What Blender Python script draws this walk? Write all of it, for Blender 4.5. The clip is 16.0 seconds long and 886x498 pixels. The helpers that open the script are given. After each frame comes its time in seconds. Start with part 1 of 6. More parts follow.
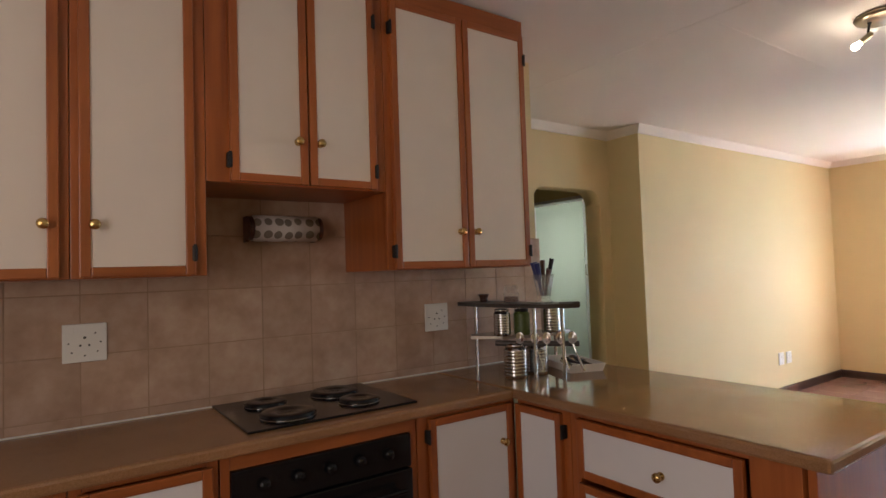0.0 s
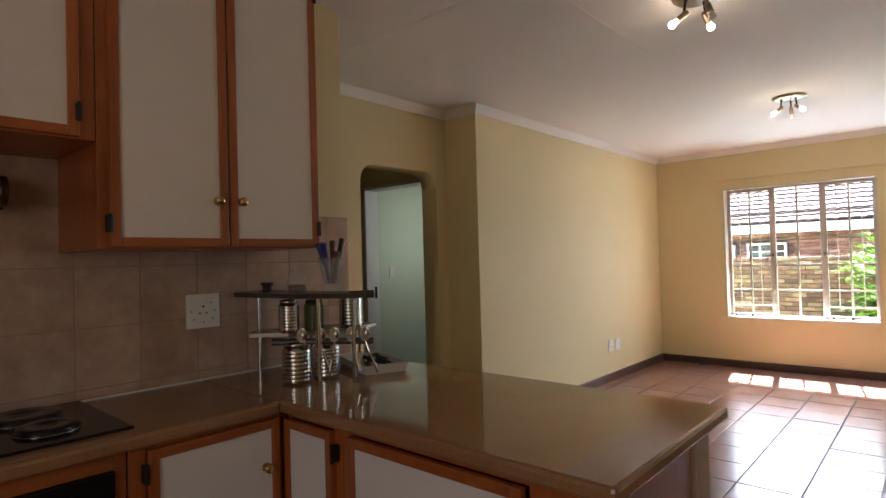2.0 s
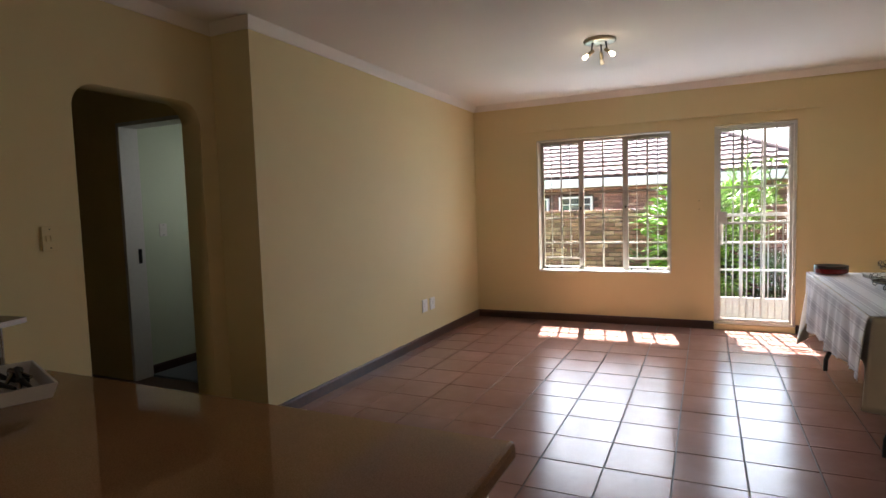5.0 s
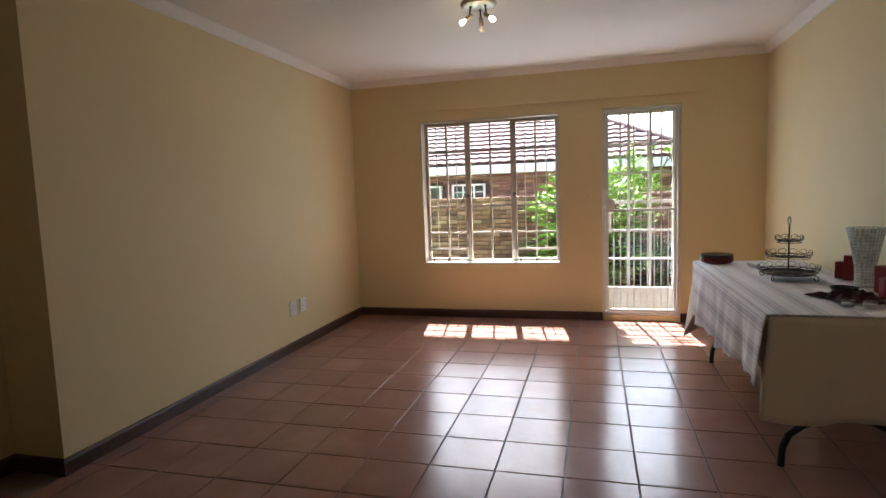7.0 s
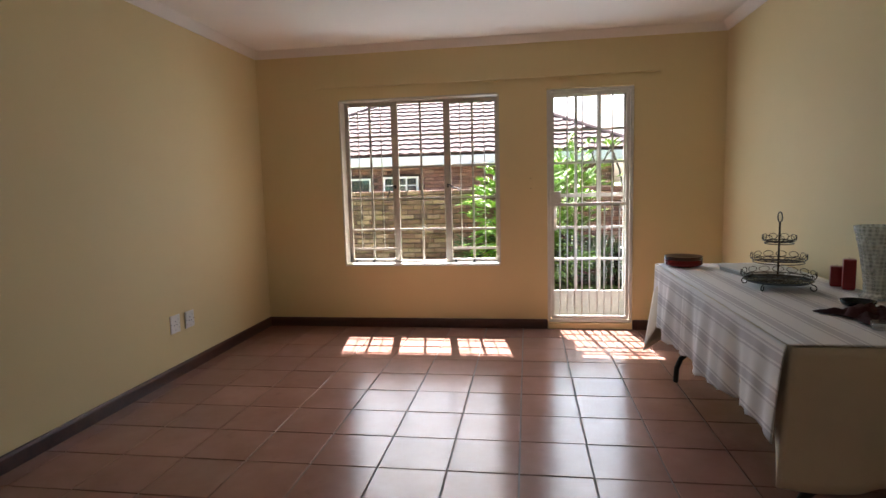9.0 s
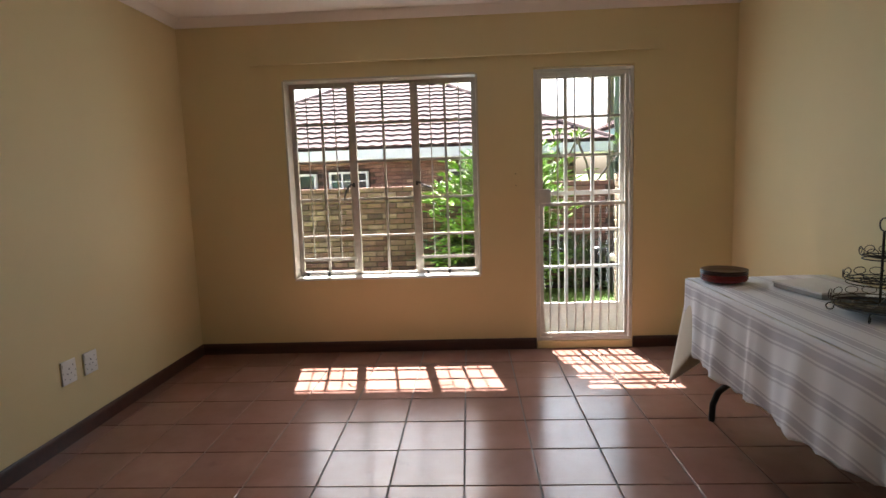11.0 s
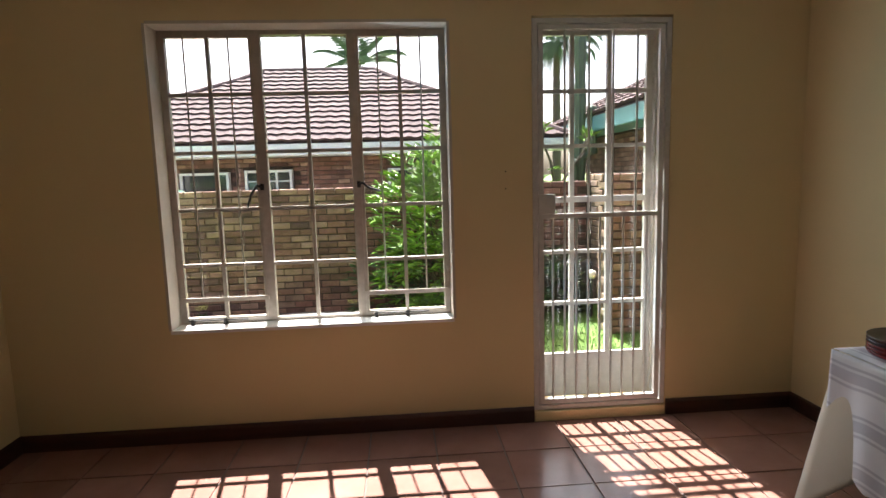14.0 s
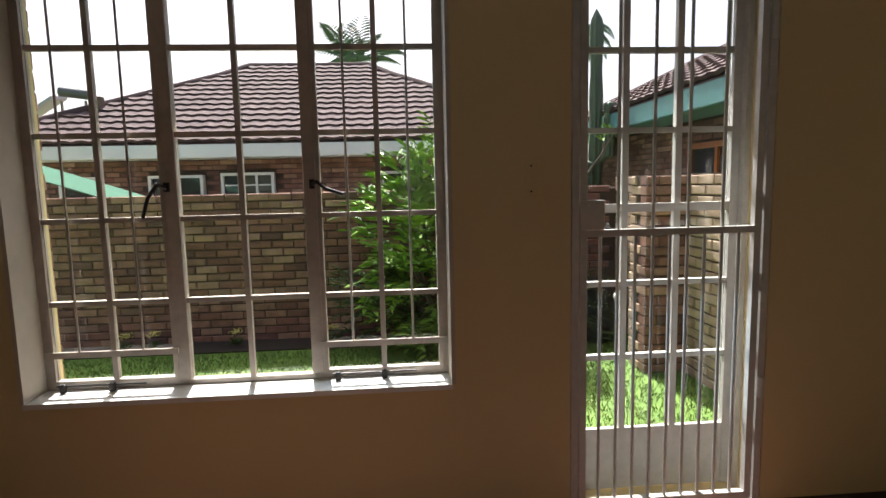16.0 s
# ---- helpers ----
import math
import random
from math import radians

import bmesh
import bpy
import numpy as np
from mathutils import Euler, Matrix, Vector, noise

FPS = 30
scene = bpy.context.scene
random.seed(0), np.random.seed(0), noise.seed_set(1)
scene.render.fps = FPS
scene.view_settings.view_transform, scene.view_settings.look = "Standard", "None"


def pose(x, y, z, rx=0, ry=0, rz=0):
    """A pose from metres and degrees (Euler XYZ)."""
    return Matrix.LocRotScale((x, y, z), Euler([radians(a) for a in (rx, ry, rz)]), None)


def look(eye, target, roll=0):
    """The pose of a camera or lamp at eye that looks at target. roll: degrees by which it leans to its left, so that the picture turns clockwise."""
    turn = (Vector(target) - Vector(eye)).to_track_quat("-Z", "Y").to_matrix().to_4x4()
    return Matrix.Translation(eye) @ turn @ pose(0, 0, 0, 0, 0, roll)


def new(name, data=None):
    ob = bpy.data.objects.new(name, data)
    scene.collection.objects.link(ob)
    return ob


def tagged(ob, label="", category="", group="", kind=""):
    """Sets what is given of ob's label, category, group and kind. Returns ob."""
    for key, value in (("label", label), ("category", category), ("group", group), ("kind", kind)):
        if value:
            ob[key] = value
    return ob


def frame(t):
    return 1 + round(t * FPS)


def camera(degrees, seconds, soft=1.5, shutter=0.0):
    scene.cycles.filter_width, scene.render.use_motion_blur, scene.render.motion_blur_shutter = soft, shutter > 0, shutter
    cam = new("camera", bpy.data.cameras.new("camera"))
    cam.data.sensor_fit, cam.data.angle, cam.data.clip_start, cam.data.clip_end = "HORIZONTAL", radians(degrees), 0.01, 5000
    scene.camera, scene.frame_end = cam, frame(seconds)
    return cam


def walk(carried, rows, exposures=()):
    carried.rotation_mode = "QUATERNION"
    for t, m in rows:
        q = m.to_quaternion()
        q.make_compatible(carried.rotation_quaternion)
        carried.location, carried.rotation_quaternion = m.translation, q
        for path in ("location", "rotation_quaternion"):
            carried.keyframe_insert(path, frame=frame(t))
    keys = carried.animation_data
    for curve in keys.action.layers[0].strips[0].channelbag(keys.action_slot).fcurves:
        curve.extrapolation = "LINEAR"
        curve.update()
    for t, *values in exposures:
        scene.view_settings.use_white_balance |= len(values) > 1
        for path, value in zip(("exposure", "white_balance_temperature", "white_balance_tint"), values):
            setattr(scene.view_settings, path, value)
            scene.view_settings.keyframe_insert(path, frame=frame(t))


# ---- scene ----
cam = camera(76.5, 16.0)
PATH = [
    (0, (-7.334, -1.059, 1.38), (-6.185, 0.577, 1.463), -1.9),
    (0.5, (-7.215, -1.034, 1.368), (-5.972, 0.531, 1.446), -1.8),
    (1, (-7.073, -1.009, 1.356), (-5.74, 0.481, 1.424), -1.7),
    (1.5, (-6.949, -0.986, 1.345), (-5.54, 0.432, 1.399), -1.6),
    (2, (-6.812, -0.941, 1.338), (-5.319, 0.388, 1.376), -1.6),
    (2.5, (-6.688, -0.887, 1.327), (-5.124, 0.36, 1.348), -1.7),
    (3, (-6.563, -0.861, 1.316), (-4.938, 0.305, 1.306), -1.6),
    (3.5, (-6.436, -0.844, 1.322), (-4.762, 0.248, 1.274), -1.7),
    (4, (-6.323, -0.829, 1.325), (-4.605, 0.191, 1.237), -1.7),
    (4.5, (-6.208, -0.801, 1.338), (-4.449, 0.143, 1.221), -1.7),
    (5, (-6.078, -0.793, 1.337), (-4.272, 0.055, 1.192), -1.8),
    (7.5, (-5.253, -0.79, 1.313), (-3.316, -0.335, 1.111), -1.7),
    (8, (-5.05, -0.755, 1.288), (-3.1, -0.359, 1.083), -1.3),
    (8.5, (-4.874, -0.72, 1.281), (-2.916, -0.372, 1.069), -1.3),
    (9, (-4.667, -0.696, 1.282), (-2.701, -0.398, 1.06), -1.5),
    (11.5, (-3.69, -0.314, 1.318), (-1.705, -0.258, 1.073), -1.6),
    (12, (-3.463, -0.259, 1.308), (-1.478, -0.246, 1.066), -1.3),
    (12.5, (-3.238, -0.17, 1.327), (-1.255, -0.224, 1.066), -1.7),
    (13, (-2.995, -0.203, 1.323), (-1.015, -0.288, 1.057), -1.5),
    (13.5, (-2.772, -0.195, 1.323), (-0.793, -0.319, 1.06), -1.5),
    (14, (-2.52, -0.191, 1.312), (-0.541, -0.339, 1.058), -1.6),
    (14.5, (-2.276, -0.209, 1.299), (-0.298, -0.373, 1.05), -1.7),
    (15, (-2.041, -0.268, 1.284), (-0.062, -0.427, 1.043), -1.6),
    (15.5, (-1.802, -0.299, 1.287), (0.179, -0.44, 1.048), -1.3),
    (16, (-1.568, -0.288, 1.278), (0.414, -0.435, 1.047), -1.3),
]
EXPOSURES = [(0, 5.1, 5900, 15), (1, 4.85, 5950, 15), (2, 4.4, 6000, 14), (3, 4.05, 6100, 14), (5, 3.56, 6150, 15), (9, 3.12, 6350, 15), (12.5, 2.65, 6400, 13), (14.5, 2.1, 6400, 13), (16, 1.45, 6450, 13)]
walk(cam, [(t, look(eye, target, roll)) for t, eye, target, roll in PATH], EXPOSURES)

# ---- light ----
SUN = Vector((0.65, 0.11, 1.0)).normalized()
world = bpy.data.worlds.new("world")
scene.world = world
world.use_nodes = True
wn = world.node_tree.nodes
sky = wn.new("ShaderNodeTexSky")
sky.sky_type, sky.sun_disc = "NISHITA", False
sky.sun_elevation, sky.sun_rotation = math.asin(SUN.z), math.atan2(SUN.x, SUN.y)
sky.dust_density, sky.air_density, sky.ozone_density = 6.0, 0.7, 0.4
wn["Background"].inputs["Strength"].default_value = 0.115
world.node_tree.links.new(sky.outputs[0], wn["Background"].inputs["Color"])
sun_data = bpy.data.lights.new("sun", "SUN")
sun_data.energy, sun_data.angle, sun_data.color = 5.0, radians(0.6), (1.0, 0.98, 0.95)
sun = new("sun", sun_data)
sun.matrix_world = look(SUN * 20, (0, 0, 0))


def area_light(name, eye, target, w, h, power, colour=(1, 1, 1)):
    d = bpy.data.lights.new(name, "AREA")
    d.shape, d.size, d.size_y, d.energy, d.color = "RECTANGLE", w, h, power, colour
    ob = new(name, d)
    ob.matrix_world = look(eye, target)
    return ob


area_light("window_daylight", (0.285, 0.255, 1.32), (-3, -0.75, 1.10), 1.38, 1.42, 1.15, (0.58, 0.82, 1.0))
area_light("door_daylight", (0.285, -1.23, 1.2), (-3, -1.23, 0.8), 0.62, 1.6, 1.05, (0.58, 0.82, 1.0))
area_light("kitchen_window_daylight", (-8.72, -1.0, 1.5), (-3, -1.15, 1.3), 1.4, 1.2, 0.60, (1.0, 0.86, 0.74))
bedroom_light = area_light("bedroom_daylight", (-2.50, 2.24, 1.6), (-2.35, 3.4, 1.2), 0.6, 1.2, 0.18, (1.0, 1.0, 0.90))
bedroom_light.data.spread = radians(110)


# ---- materials ----
def material(name, build, **values):
    m = bpy.data.materials.new(name)
    m.use_nodes = True
    nt = m.node_tree
    b = nt.nodes["Principled BSDF"]
    for k, v in values.items():
        b.inputs[{"rough": "Roughness", "metal": "Metallic", "spec": "Specular IOR Level", "alpha": "Alpha", "trans": "Transmission Weight", "ior": "IOR", "coat": "Coat Weight", "coat_rough": "Coat Roughness", "sheen": "Sheen Weight"}[k]].default_value = v
    if build:
        build(nt, b)
    return m


def add(nt, kind, **values):
    n = nt.nodes.new(kind)
    for k, v in values.items():
        n.inputs[k.replace("_", " ")].default_value = v
    return n


def place_coords(nt, scale=(1, 1, 1), local=False):
    tc = nt.nodes.new("ShaderNodeTexCoord")
    mp = nt.nodes.new("ShaderNodeMapping")
    mp.inputs["Scale"].default_value = scale
    if local:
        nt.links.new(tc.outputs["Object"], mp.inputs["Vector"])
    else:
        g = nt.nodes.new("ShaderNodeNewGeometry")
        nt.links.new(g.outputs["Position"], mp.inputs["Vector"])
    return mp.outputs[0]


def noise_between(nt, vec, scale, detail, stops):
    n = add(nt, "ShaderNodeTexNoise", Scale=scale, Detail=detail, Roughness=0.6)
    nt.links.new(vec, n.inputs["Vector"])
    r = nt.nodes.new("ShaderNodeValToRGB")
    while len(r.color_ramp.elements) < len(stops):
        r.color_ramp.elements.new(0.5)
    for e, (p, c) in zip(r.color_ramp.elements, stops):
        e.position, e.color = p, (*c, 1)
    nt.links.new(n.outputs["Fac"], r.inputs["Fac"])
    return r.outputs[0], n.outputs["Fac"]


def mix(nt, a, b, fac, mode="MIX"):
    m = nt.nodes.new("ShaderNodeMix")
    m.data_type, m.blend_type = "RGBA", mode
    for sock, v in ((m.inputs[0], fac), (m.inputs[6], a), (m.inputs[7], b)):
        if hasattr(v, "links"):
            nt.links.new(v, sock)
        else:
            sock.default_value = v if isinstance(v, float) else (*v, 1)
    return m.outputs[2]


def bump(nt, b, height, strength, distance=0.002):
    n = nt.nodes.new("ShaderNodeBump")
    n.inputs["Strength"].default_value, n.inputs["Distance"].default_value = strength, distance
    nt.links.new(height, n.inputs["Height"])
    nt.links.new(n.outputs[0], b.inputs["Normal"])


def rough_from(nt, b, fac, lo, hi):
    r = nt.nodes.new("ShaderNodeMapRange")
    r.inputs[3].default_value, r.inputs[4].default_value = lo, hi
    nt.links.new(fac, r.inputs[0])
    nt.links.new(r.outputs[0], b.inputs["Roughness"])


def painted(colour, dark, bump_scale=90, strength=0.25):
    def build(nt, b):
        v = place_coords(nt)
        c, f = noise_between(nt, v, 0.9, 5, [(0.3, dark), (0.7, colour)])
        fine = add(nt, "ShaderNodeTexNoise", Scale=bump_scale, Detail=3.0)
        nt.links.new(v, fine.inputs["Vector"])
        nt.links.new(c, b.inputs["Base Color"])
        bump(nt, b, fine.outputs["Fac"], strength, 0.0015)
    return build


def wood(light, dark, axis="z", local=False):
    def build(nt, b):
        s = {"x": (2.0, 28, 28), "y": (28, 2.0, 28), "z": (28, 28, 2.0)}[axis]
        v = place_coords(nt, s, local)
        c, f = noise_between(nt, v, 1.0, 6, [(0.25, dark), (0.5, tuple((p + q) / 2 for p, q in zip(light, dark))), (0.75, light)])
        big, _ = noise_between(nt, place_coords(nt, (1, 1, 1)), 2.2, 2, [(0.3, (0.8, 0.8, 0.8)), (0.7, (1, 1, 1))])
        nt.links.new(mix(nt, c, big, 1.0, "MULTIPLY"), b.inputs["Base Color"])
        bump(nt, b, f, 0.15, 0.001)
        rough_from(nt, b, f, 0.28, 0.45)
    return build


def varied(colours, scale=14.0, amount=0.25, bump_strength=0.5, grain=60.0, by_island=False):
    """Pieces that differ one from another, with a mottled face."""
    def build(nt, b):
        src = nt.nodes.new("ShaderNodeNewGeometry").outputs["Random Per Island"] if by_island else nt.nodes.new("ShaderNodeObjectInfo").outputs["Random"]
        r = nt.nodes.new("ShaderNodeValToRGB")
        while len(r.color_ramp.elements) < len(colours):
            r.color_ramp.elements.new(0.5)
        for n, (e, c) in enumerate(zip(r.color_ramp.elements, colours)):
            e.position, e.color = n / (len(colours) - 1), (*c, 1)
        nt.links.new(src, r.inputs["Fac"])
        v = place_coords(nt)
        m, f = noise_between(nt, v, scale, 6, [(0.3, (1 - amount,) * 3), (0.7, (1 + amount * 0.4,) * 3)])
        nt.links.new(mix(nt, r.outputs[0], m, 1.0, "MULTIPLY"), b.inputs["Base Color"])
        g = add(nt, "ShaderNodeTexNoise", Scale=grain, Detail=4.0)
        nt.links.new(v, g.inputs["Vector"])
        bump(nt, b, g.outputs["Fac"], bump_strength, 0.003)
    return build


def floor_tile(nt, b):
    v = place_coords(nt)
    c, f = noise_between(nt, v, 3.0, 7, [(0.3, (0.25, 0.122, 0.090)), (0.55, (0.285, 0.148, 0.114)), (0.8, (0.335, 0.185, 0.148))])
    r = nt.nodes.new("ShaderNodeValToRGB")
    r.color_ramp.elements[0].color, r.color_ramp.elements[1].color = (0.93, 0.93, 0.93, 1), (1.05, 1.04, 1.03, 1)
    nt.links.new(nt.nodes.new("ShaderNodeObjectInfo").outputs["Random"], r.inputs["Fac"])
    stain, sf = noise_between(nt, v, 11.0, 4, [(0.26, (0.86, 0.86, 0.87)), (0.38, (1, 1, 1))])
    nt.links.new(mix(nt, mix(nt, c, r.outputs[0], 1.0, "MULTIPLY"), stain, 1.0, "MULTIPLY"), b.inputs["Base Color"])
    g = add(nt, "ShaderNodeTexNoise", Scale=7.0, Detail=3.0)
    nt.links.new(v, g.inputs["Vector"])
    bump(nt, b, g.outputs["Fac"], 0.12, 0.004)
    rough_from(nt, b, sf, 0.26, 0.16)


def plain(colour, var=0.06, scale=20.0, strength=0.1):
    def build(nt, b):
        v = place_coords(nt)
        c, f = noise_between(nt, v, scale, 5, [(0.3, tuple(x * (1 - var) for x in colour)), (0.7, colour)])
        nt.links.new(c, b.inputs["Base Color"])
        bump(nt, b, f, strength, 0.001)
    return build


def stone_top(nt, b):
    v = place_coords(nt)
    c, f = noise_between(nt, v, 380.0, 2, [(0.35, (0.265, 0.138, 0.062)), (0.5, (0.31, 0.166, 0.077)), (0.7, (0.35, 0.195, 0.095))])
    big, _ = noise_between(nt, v, 3.0, 4, [(0.3, (0.88, 0.88, 0.88)), (0.7, (1, 1, 1))])
    nt.links.new(mix(nt, c, big, 1.0, "MULTIPLY"), b.inputs["Base Color"])


def wall_tile(nt, b):
    v = place_coords(nt)
    c, f = noise_between(nt, v, 9.0, 7, [(0.25, (0.34, 0.215, 0.155)), (0.5, (0.45, 0.31, 0.23)), (0.75, (0.55, 0.41, 0.325))])
    r = nt.nodes.new("ShaderNodeValToRGB")
    r.color_ramp.elements[0].color, r.color_ramp.elements[1].color = (0.88, 0.86, 0.85, 1), (1.06, 1.06, 1.06, 1)
    nt.links.new(nt.nodes.new("ShaderNodeObjectInfo").outputs["Random"], r.inputs["Fac"])
    nt.links.new(mix(nt, c, r.outputs[0], 1.0, "MULTIPLY"), b.inputs["Base Color"])
    bump(nt, b, f, 0.1, 0.002)


def grass_mat(nt, b):
    v = place_coords(nt)
    c, f = noise_between(nt, v, 2.5, 5, [(0.3, (0.07, 0.14, 0.02)), (0.6, (0.13, 0.24, 0.03)), (0.8, (0.20, 0.27, 0.06))])
    nt.links.new(c, b.inputs["Base Color"])


def glass_mat(name, tint=(1, 1, 1), clear=True):
    m = bpy.data.materials.new(name)
    m.use_nodes = True
    nt = m.node_tree
    nt.nodes.remove(nt.nodes["Principled BSDF"])
    out = nt.nodes["Material Output"]
    t, g, mx, fr = (nt.nodes.new(k) for k in ("ShaderNodeBsdfTransparent", "ShaderNodeBsdfGlossy", "ShaderNodeMixShader", "ShaderNodeFresnel"))
    t.inputs[0].default_value, g.inputs["Roughness"].default_value = (*tint, 1), 0.03
    fr.inputs["IOR"].default_value = 1.45
    nt.links.new(fr.outputs[0], mx.inputs[0])
    nt.links.new(t.outputs[0], mx.inputs[1])
    nt.links.new(g.outputs[0], mx.inputs[2])
    nt.links.new(mx.outputs[0], out.inputs[0])
    return m


OAK_L, OAK_D = (0.47, 0.140, 0.028), (0.27, 0.068, 0.013)
M = {
    "wall": material("wall_paint", painted((0.71, 0.585, 0.325), (0.68, 0.555, 0.30)), rough=0.7),
    "pale_wall": material("passage_paint", painted((0.62, 0.69, 0.54), (0.59, 0.66, 0.51)), rough=0.7),
    "ceiling": material("ceiling_paint", painted((0.80, 0.745, 0.68), (0.77, 0.715, 0.65), 60, 0.12), rough=0.85),
    "white": material("white_paint", plain((0.80, 0.79, 0.76), 0.05, 30, 0.15), rough=0.4),
    "steel_white": material("white_steel_paint", plain((0.62, 0.61, 0.575), 0.14, 30, 0.25), rough=0.38),
    # White window paint, with backlit shade and warm room light put into its tan.
    "steel_backlit": material("weathered_steel_paint", plain((0.50, 0.44, 0.37), 0.22, 22, 0.35), rough=0.5),
    "tile": material("terracotta_tile", floor_tile, spec=0.33),
    "grout": material("grout", plain((0.19, 0.135, 0.115), 0.2, 60, 0.4), rough=0.9),
    "dark_wood": material("dark_skirting", wood((0.085, 0.030, 0.017), (0.035, 0.013, 0.008), "y"), coat=0.12, coat_rough=0.2),
    "oak": material("orange_oak", wood(OAK_L, OAK_D, "z"), coat=0.25, coat_rough=0.3),
    "oak_x": material("orange_oak_rail", wood(OAK_L, OAK_D, "x"), coat=0.25, coat_rough=0.3),
    "oak_y": material("orange_oak_side_rail", wood(OAK_L, OAK_D, "y"), coat=0.25, coat_rough=0.3),
    "panel": material("cream_melamine", plain((0.72, 0.64, 0.56), 0.03, 8, 0.05), rough=0.35),
    "panel_low": material("white_melamine", plain((0.74, 0.73, 0.75), 0.03, 8, 0.05), rough=0.3),
    "stone": material("counter_stone", stone_top, rough=0.035, spec=0.6),
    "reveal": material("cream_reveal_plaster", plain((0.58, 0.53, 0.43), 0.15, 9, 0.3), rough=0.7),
    "wall_tile": material("beige_wall_tile", wall_tile, rough=0.3),
    "tile_grout": material("wall_grout", plain((0.37, 0.25, 0.175), 0.1, 60, 0.3), rough=0.9),
    "brass": material("brass", plain((0.62, 0.42, 0.16), 0.15, 60, 0.1), metal=1.0, rough=0.22),
    "black_iron": material("black_iron", plain((0.03, 0.028, 0.026), 0.2, 60, 0.3), metal=0.6, rough=0.45),
    "black_gloss": material("black_enamel", plain((0.008, 0.008, 0.009), 0.1, 40, 0.03), rough=0.16, spec=0.3),
    "chrome": material("chrome", plain((0.55, 0.54, 0.52), 0.1, 50, 0.05), metal=1.0, rough=0.18),
    "nickel": material("brushed_nickel", plain((0.36, 0.30, 0.21), 0.1, 50, 0.05), metal=1.0, rough=0.3),
    "plastic": material("white_plastic", plain((0.76, 0.74, 0.70), 0.03, 30, 0.05), rough=0.4),
    "cloth": material("white_cloth", plain((0.72, 0.69, 0.66), 0.05, 300, 0.5), rough=0.9, sheen=0.2),
    "grass": material("grass", grass_mat, rough=0.8),
    "clear_glass": material("clear_glass", plain((0.62, 0.62, 0.60), 0.05, 30, 0.05), rough=0.06, alpha=0.20),
    "glass": glass_mat("window_glass", (0.96, 0.98, 0.97)),
}


# ---- building blocks ----
def link(name, bm, mat):
    me = bpy.data.meshes.new(name)
    bm.to_mesh(me)
    bm.free()
    for m in mat if isinstance(mat, (list, tuple)) else [mat]:
        me.materials.append(m)
    return new(name, me)


def part(name, bm, mat, parent=None, label=""):
    ob = link(name, bm, mat)
    ob.parent = parent
    return tagged(ob, label)


def empty(name, at=(0, 0, 0), label="", category="", group="", turn=0.0):
    ob = new(name)
    ob.empty_display_size = 0.1
    ob.matrix_world = pose(*at, 0, 0, turn)
    return tagged(ob, label, category, group)


def structure(name, bm, mat, label=""):
    return tagged(link(name, bm, mat), label, "", "", "structure")


def box(bm, lo, hi, bevel=0.0, index=0):
    lo, hi = Vector(lo), Vector(hi)
    res = bmesh.ops.create_cube(bm, size=1.0, matrix=Matrix.Translation((lo + hi) / 2) @ Matrix.Diagonal((*(hi - lo), 1)))
    faces = {f for v in res["verts"] for f in v.link_faces}
    for f in faces:
        f.material_index = index
    if bevel:
        edges = {e for v in res["verts"] for e in v.link_edges}
        out = bmesh.ops.bevel(bm, geom=list(edges), offset=bevel, segments=2, affect="EDGES", profile=0.5)
        for f in out["faces"]:
            f.material_index = index
    return bm


def boxes(*list_, bevel=0.0):
    bm = bmesh.new()
    for lo, hi in list_:
        box(bm, lo, hi, bevel)
    return bm


def rod(bm, a, b, r, r2=None, sides=10, caps=True):
    a, b = Vector(a), Vector(b)
    d = b - a
    m = Matrix.Translation((a + b) / 2) @ d.to_track_quat("Z", "Y").to_matrix().to_4x4()
    bmesh.ops.create_cone(bm, cap_ends=caps, segments=sides, radius1=r, radius2=r if r2 is None else r2, depth=d.length, matrix=m)
    return bm


def lathe(bm, profile, at=(0, 0, 0), sides=24, matrix=None):
    """Turns (radius, height) pairs about the upright axis."""
    m = matrix or Matrix.Translation(at)
    rings = []
    for r, z in profile:
        rings.append([bm.verts.new(m @ Vector((r * math.cos(2 * math.pi * k / sides), r * math.sin(2 * math.pi * k / sides), z))) for k in range(sides)])
    for p, q in zip(rings, rings[1:]):
        for k in range(sides):
            f = bm.faces.new((p[k], p[(k + 1) % sides], q[(k + 1) % sides], q[k]))
            f.smooth = True
    for ring, flip in ((rings[0], True), (rings[-1], False)):
        if (ring[0].co - ring[sides // 2].co).length > 1e-4:
            bm.faces.new(reversed(ring) if flip else ring)
    return bm


def tube(bm, points, r, sides=8):
    for a, b in zip(points, points[1:]):
        rod(bm, a, b, r, sides=sides)
    for p in points[1:-1]:
        bmesh.ops.create_uvsphere(bm, u_segments=sides, v_segments=4, radius=r * 1.02, matrix=Matrix.Translation(p))
    return bm


# ---- the room ----
XW, YL, YR, YT, YA, XP, XE, XB, TOP = 0.31, 1.745, -2.31, 1.165, 2.06, -3.375, -5.14, -8.8, 2.53
W0, W1, WZ0, WZ1 = -0.452, 0.969, 0.58, 2.062
D0, D1, DZ0, DZ1 = -1.588, -0.868, 0.05, 2.085
OUT = XW + 0.23

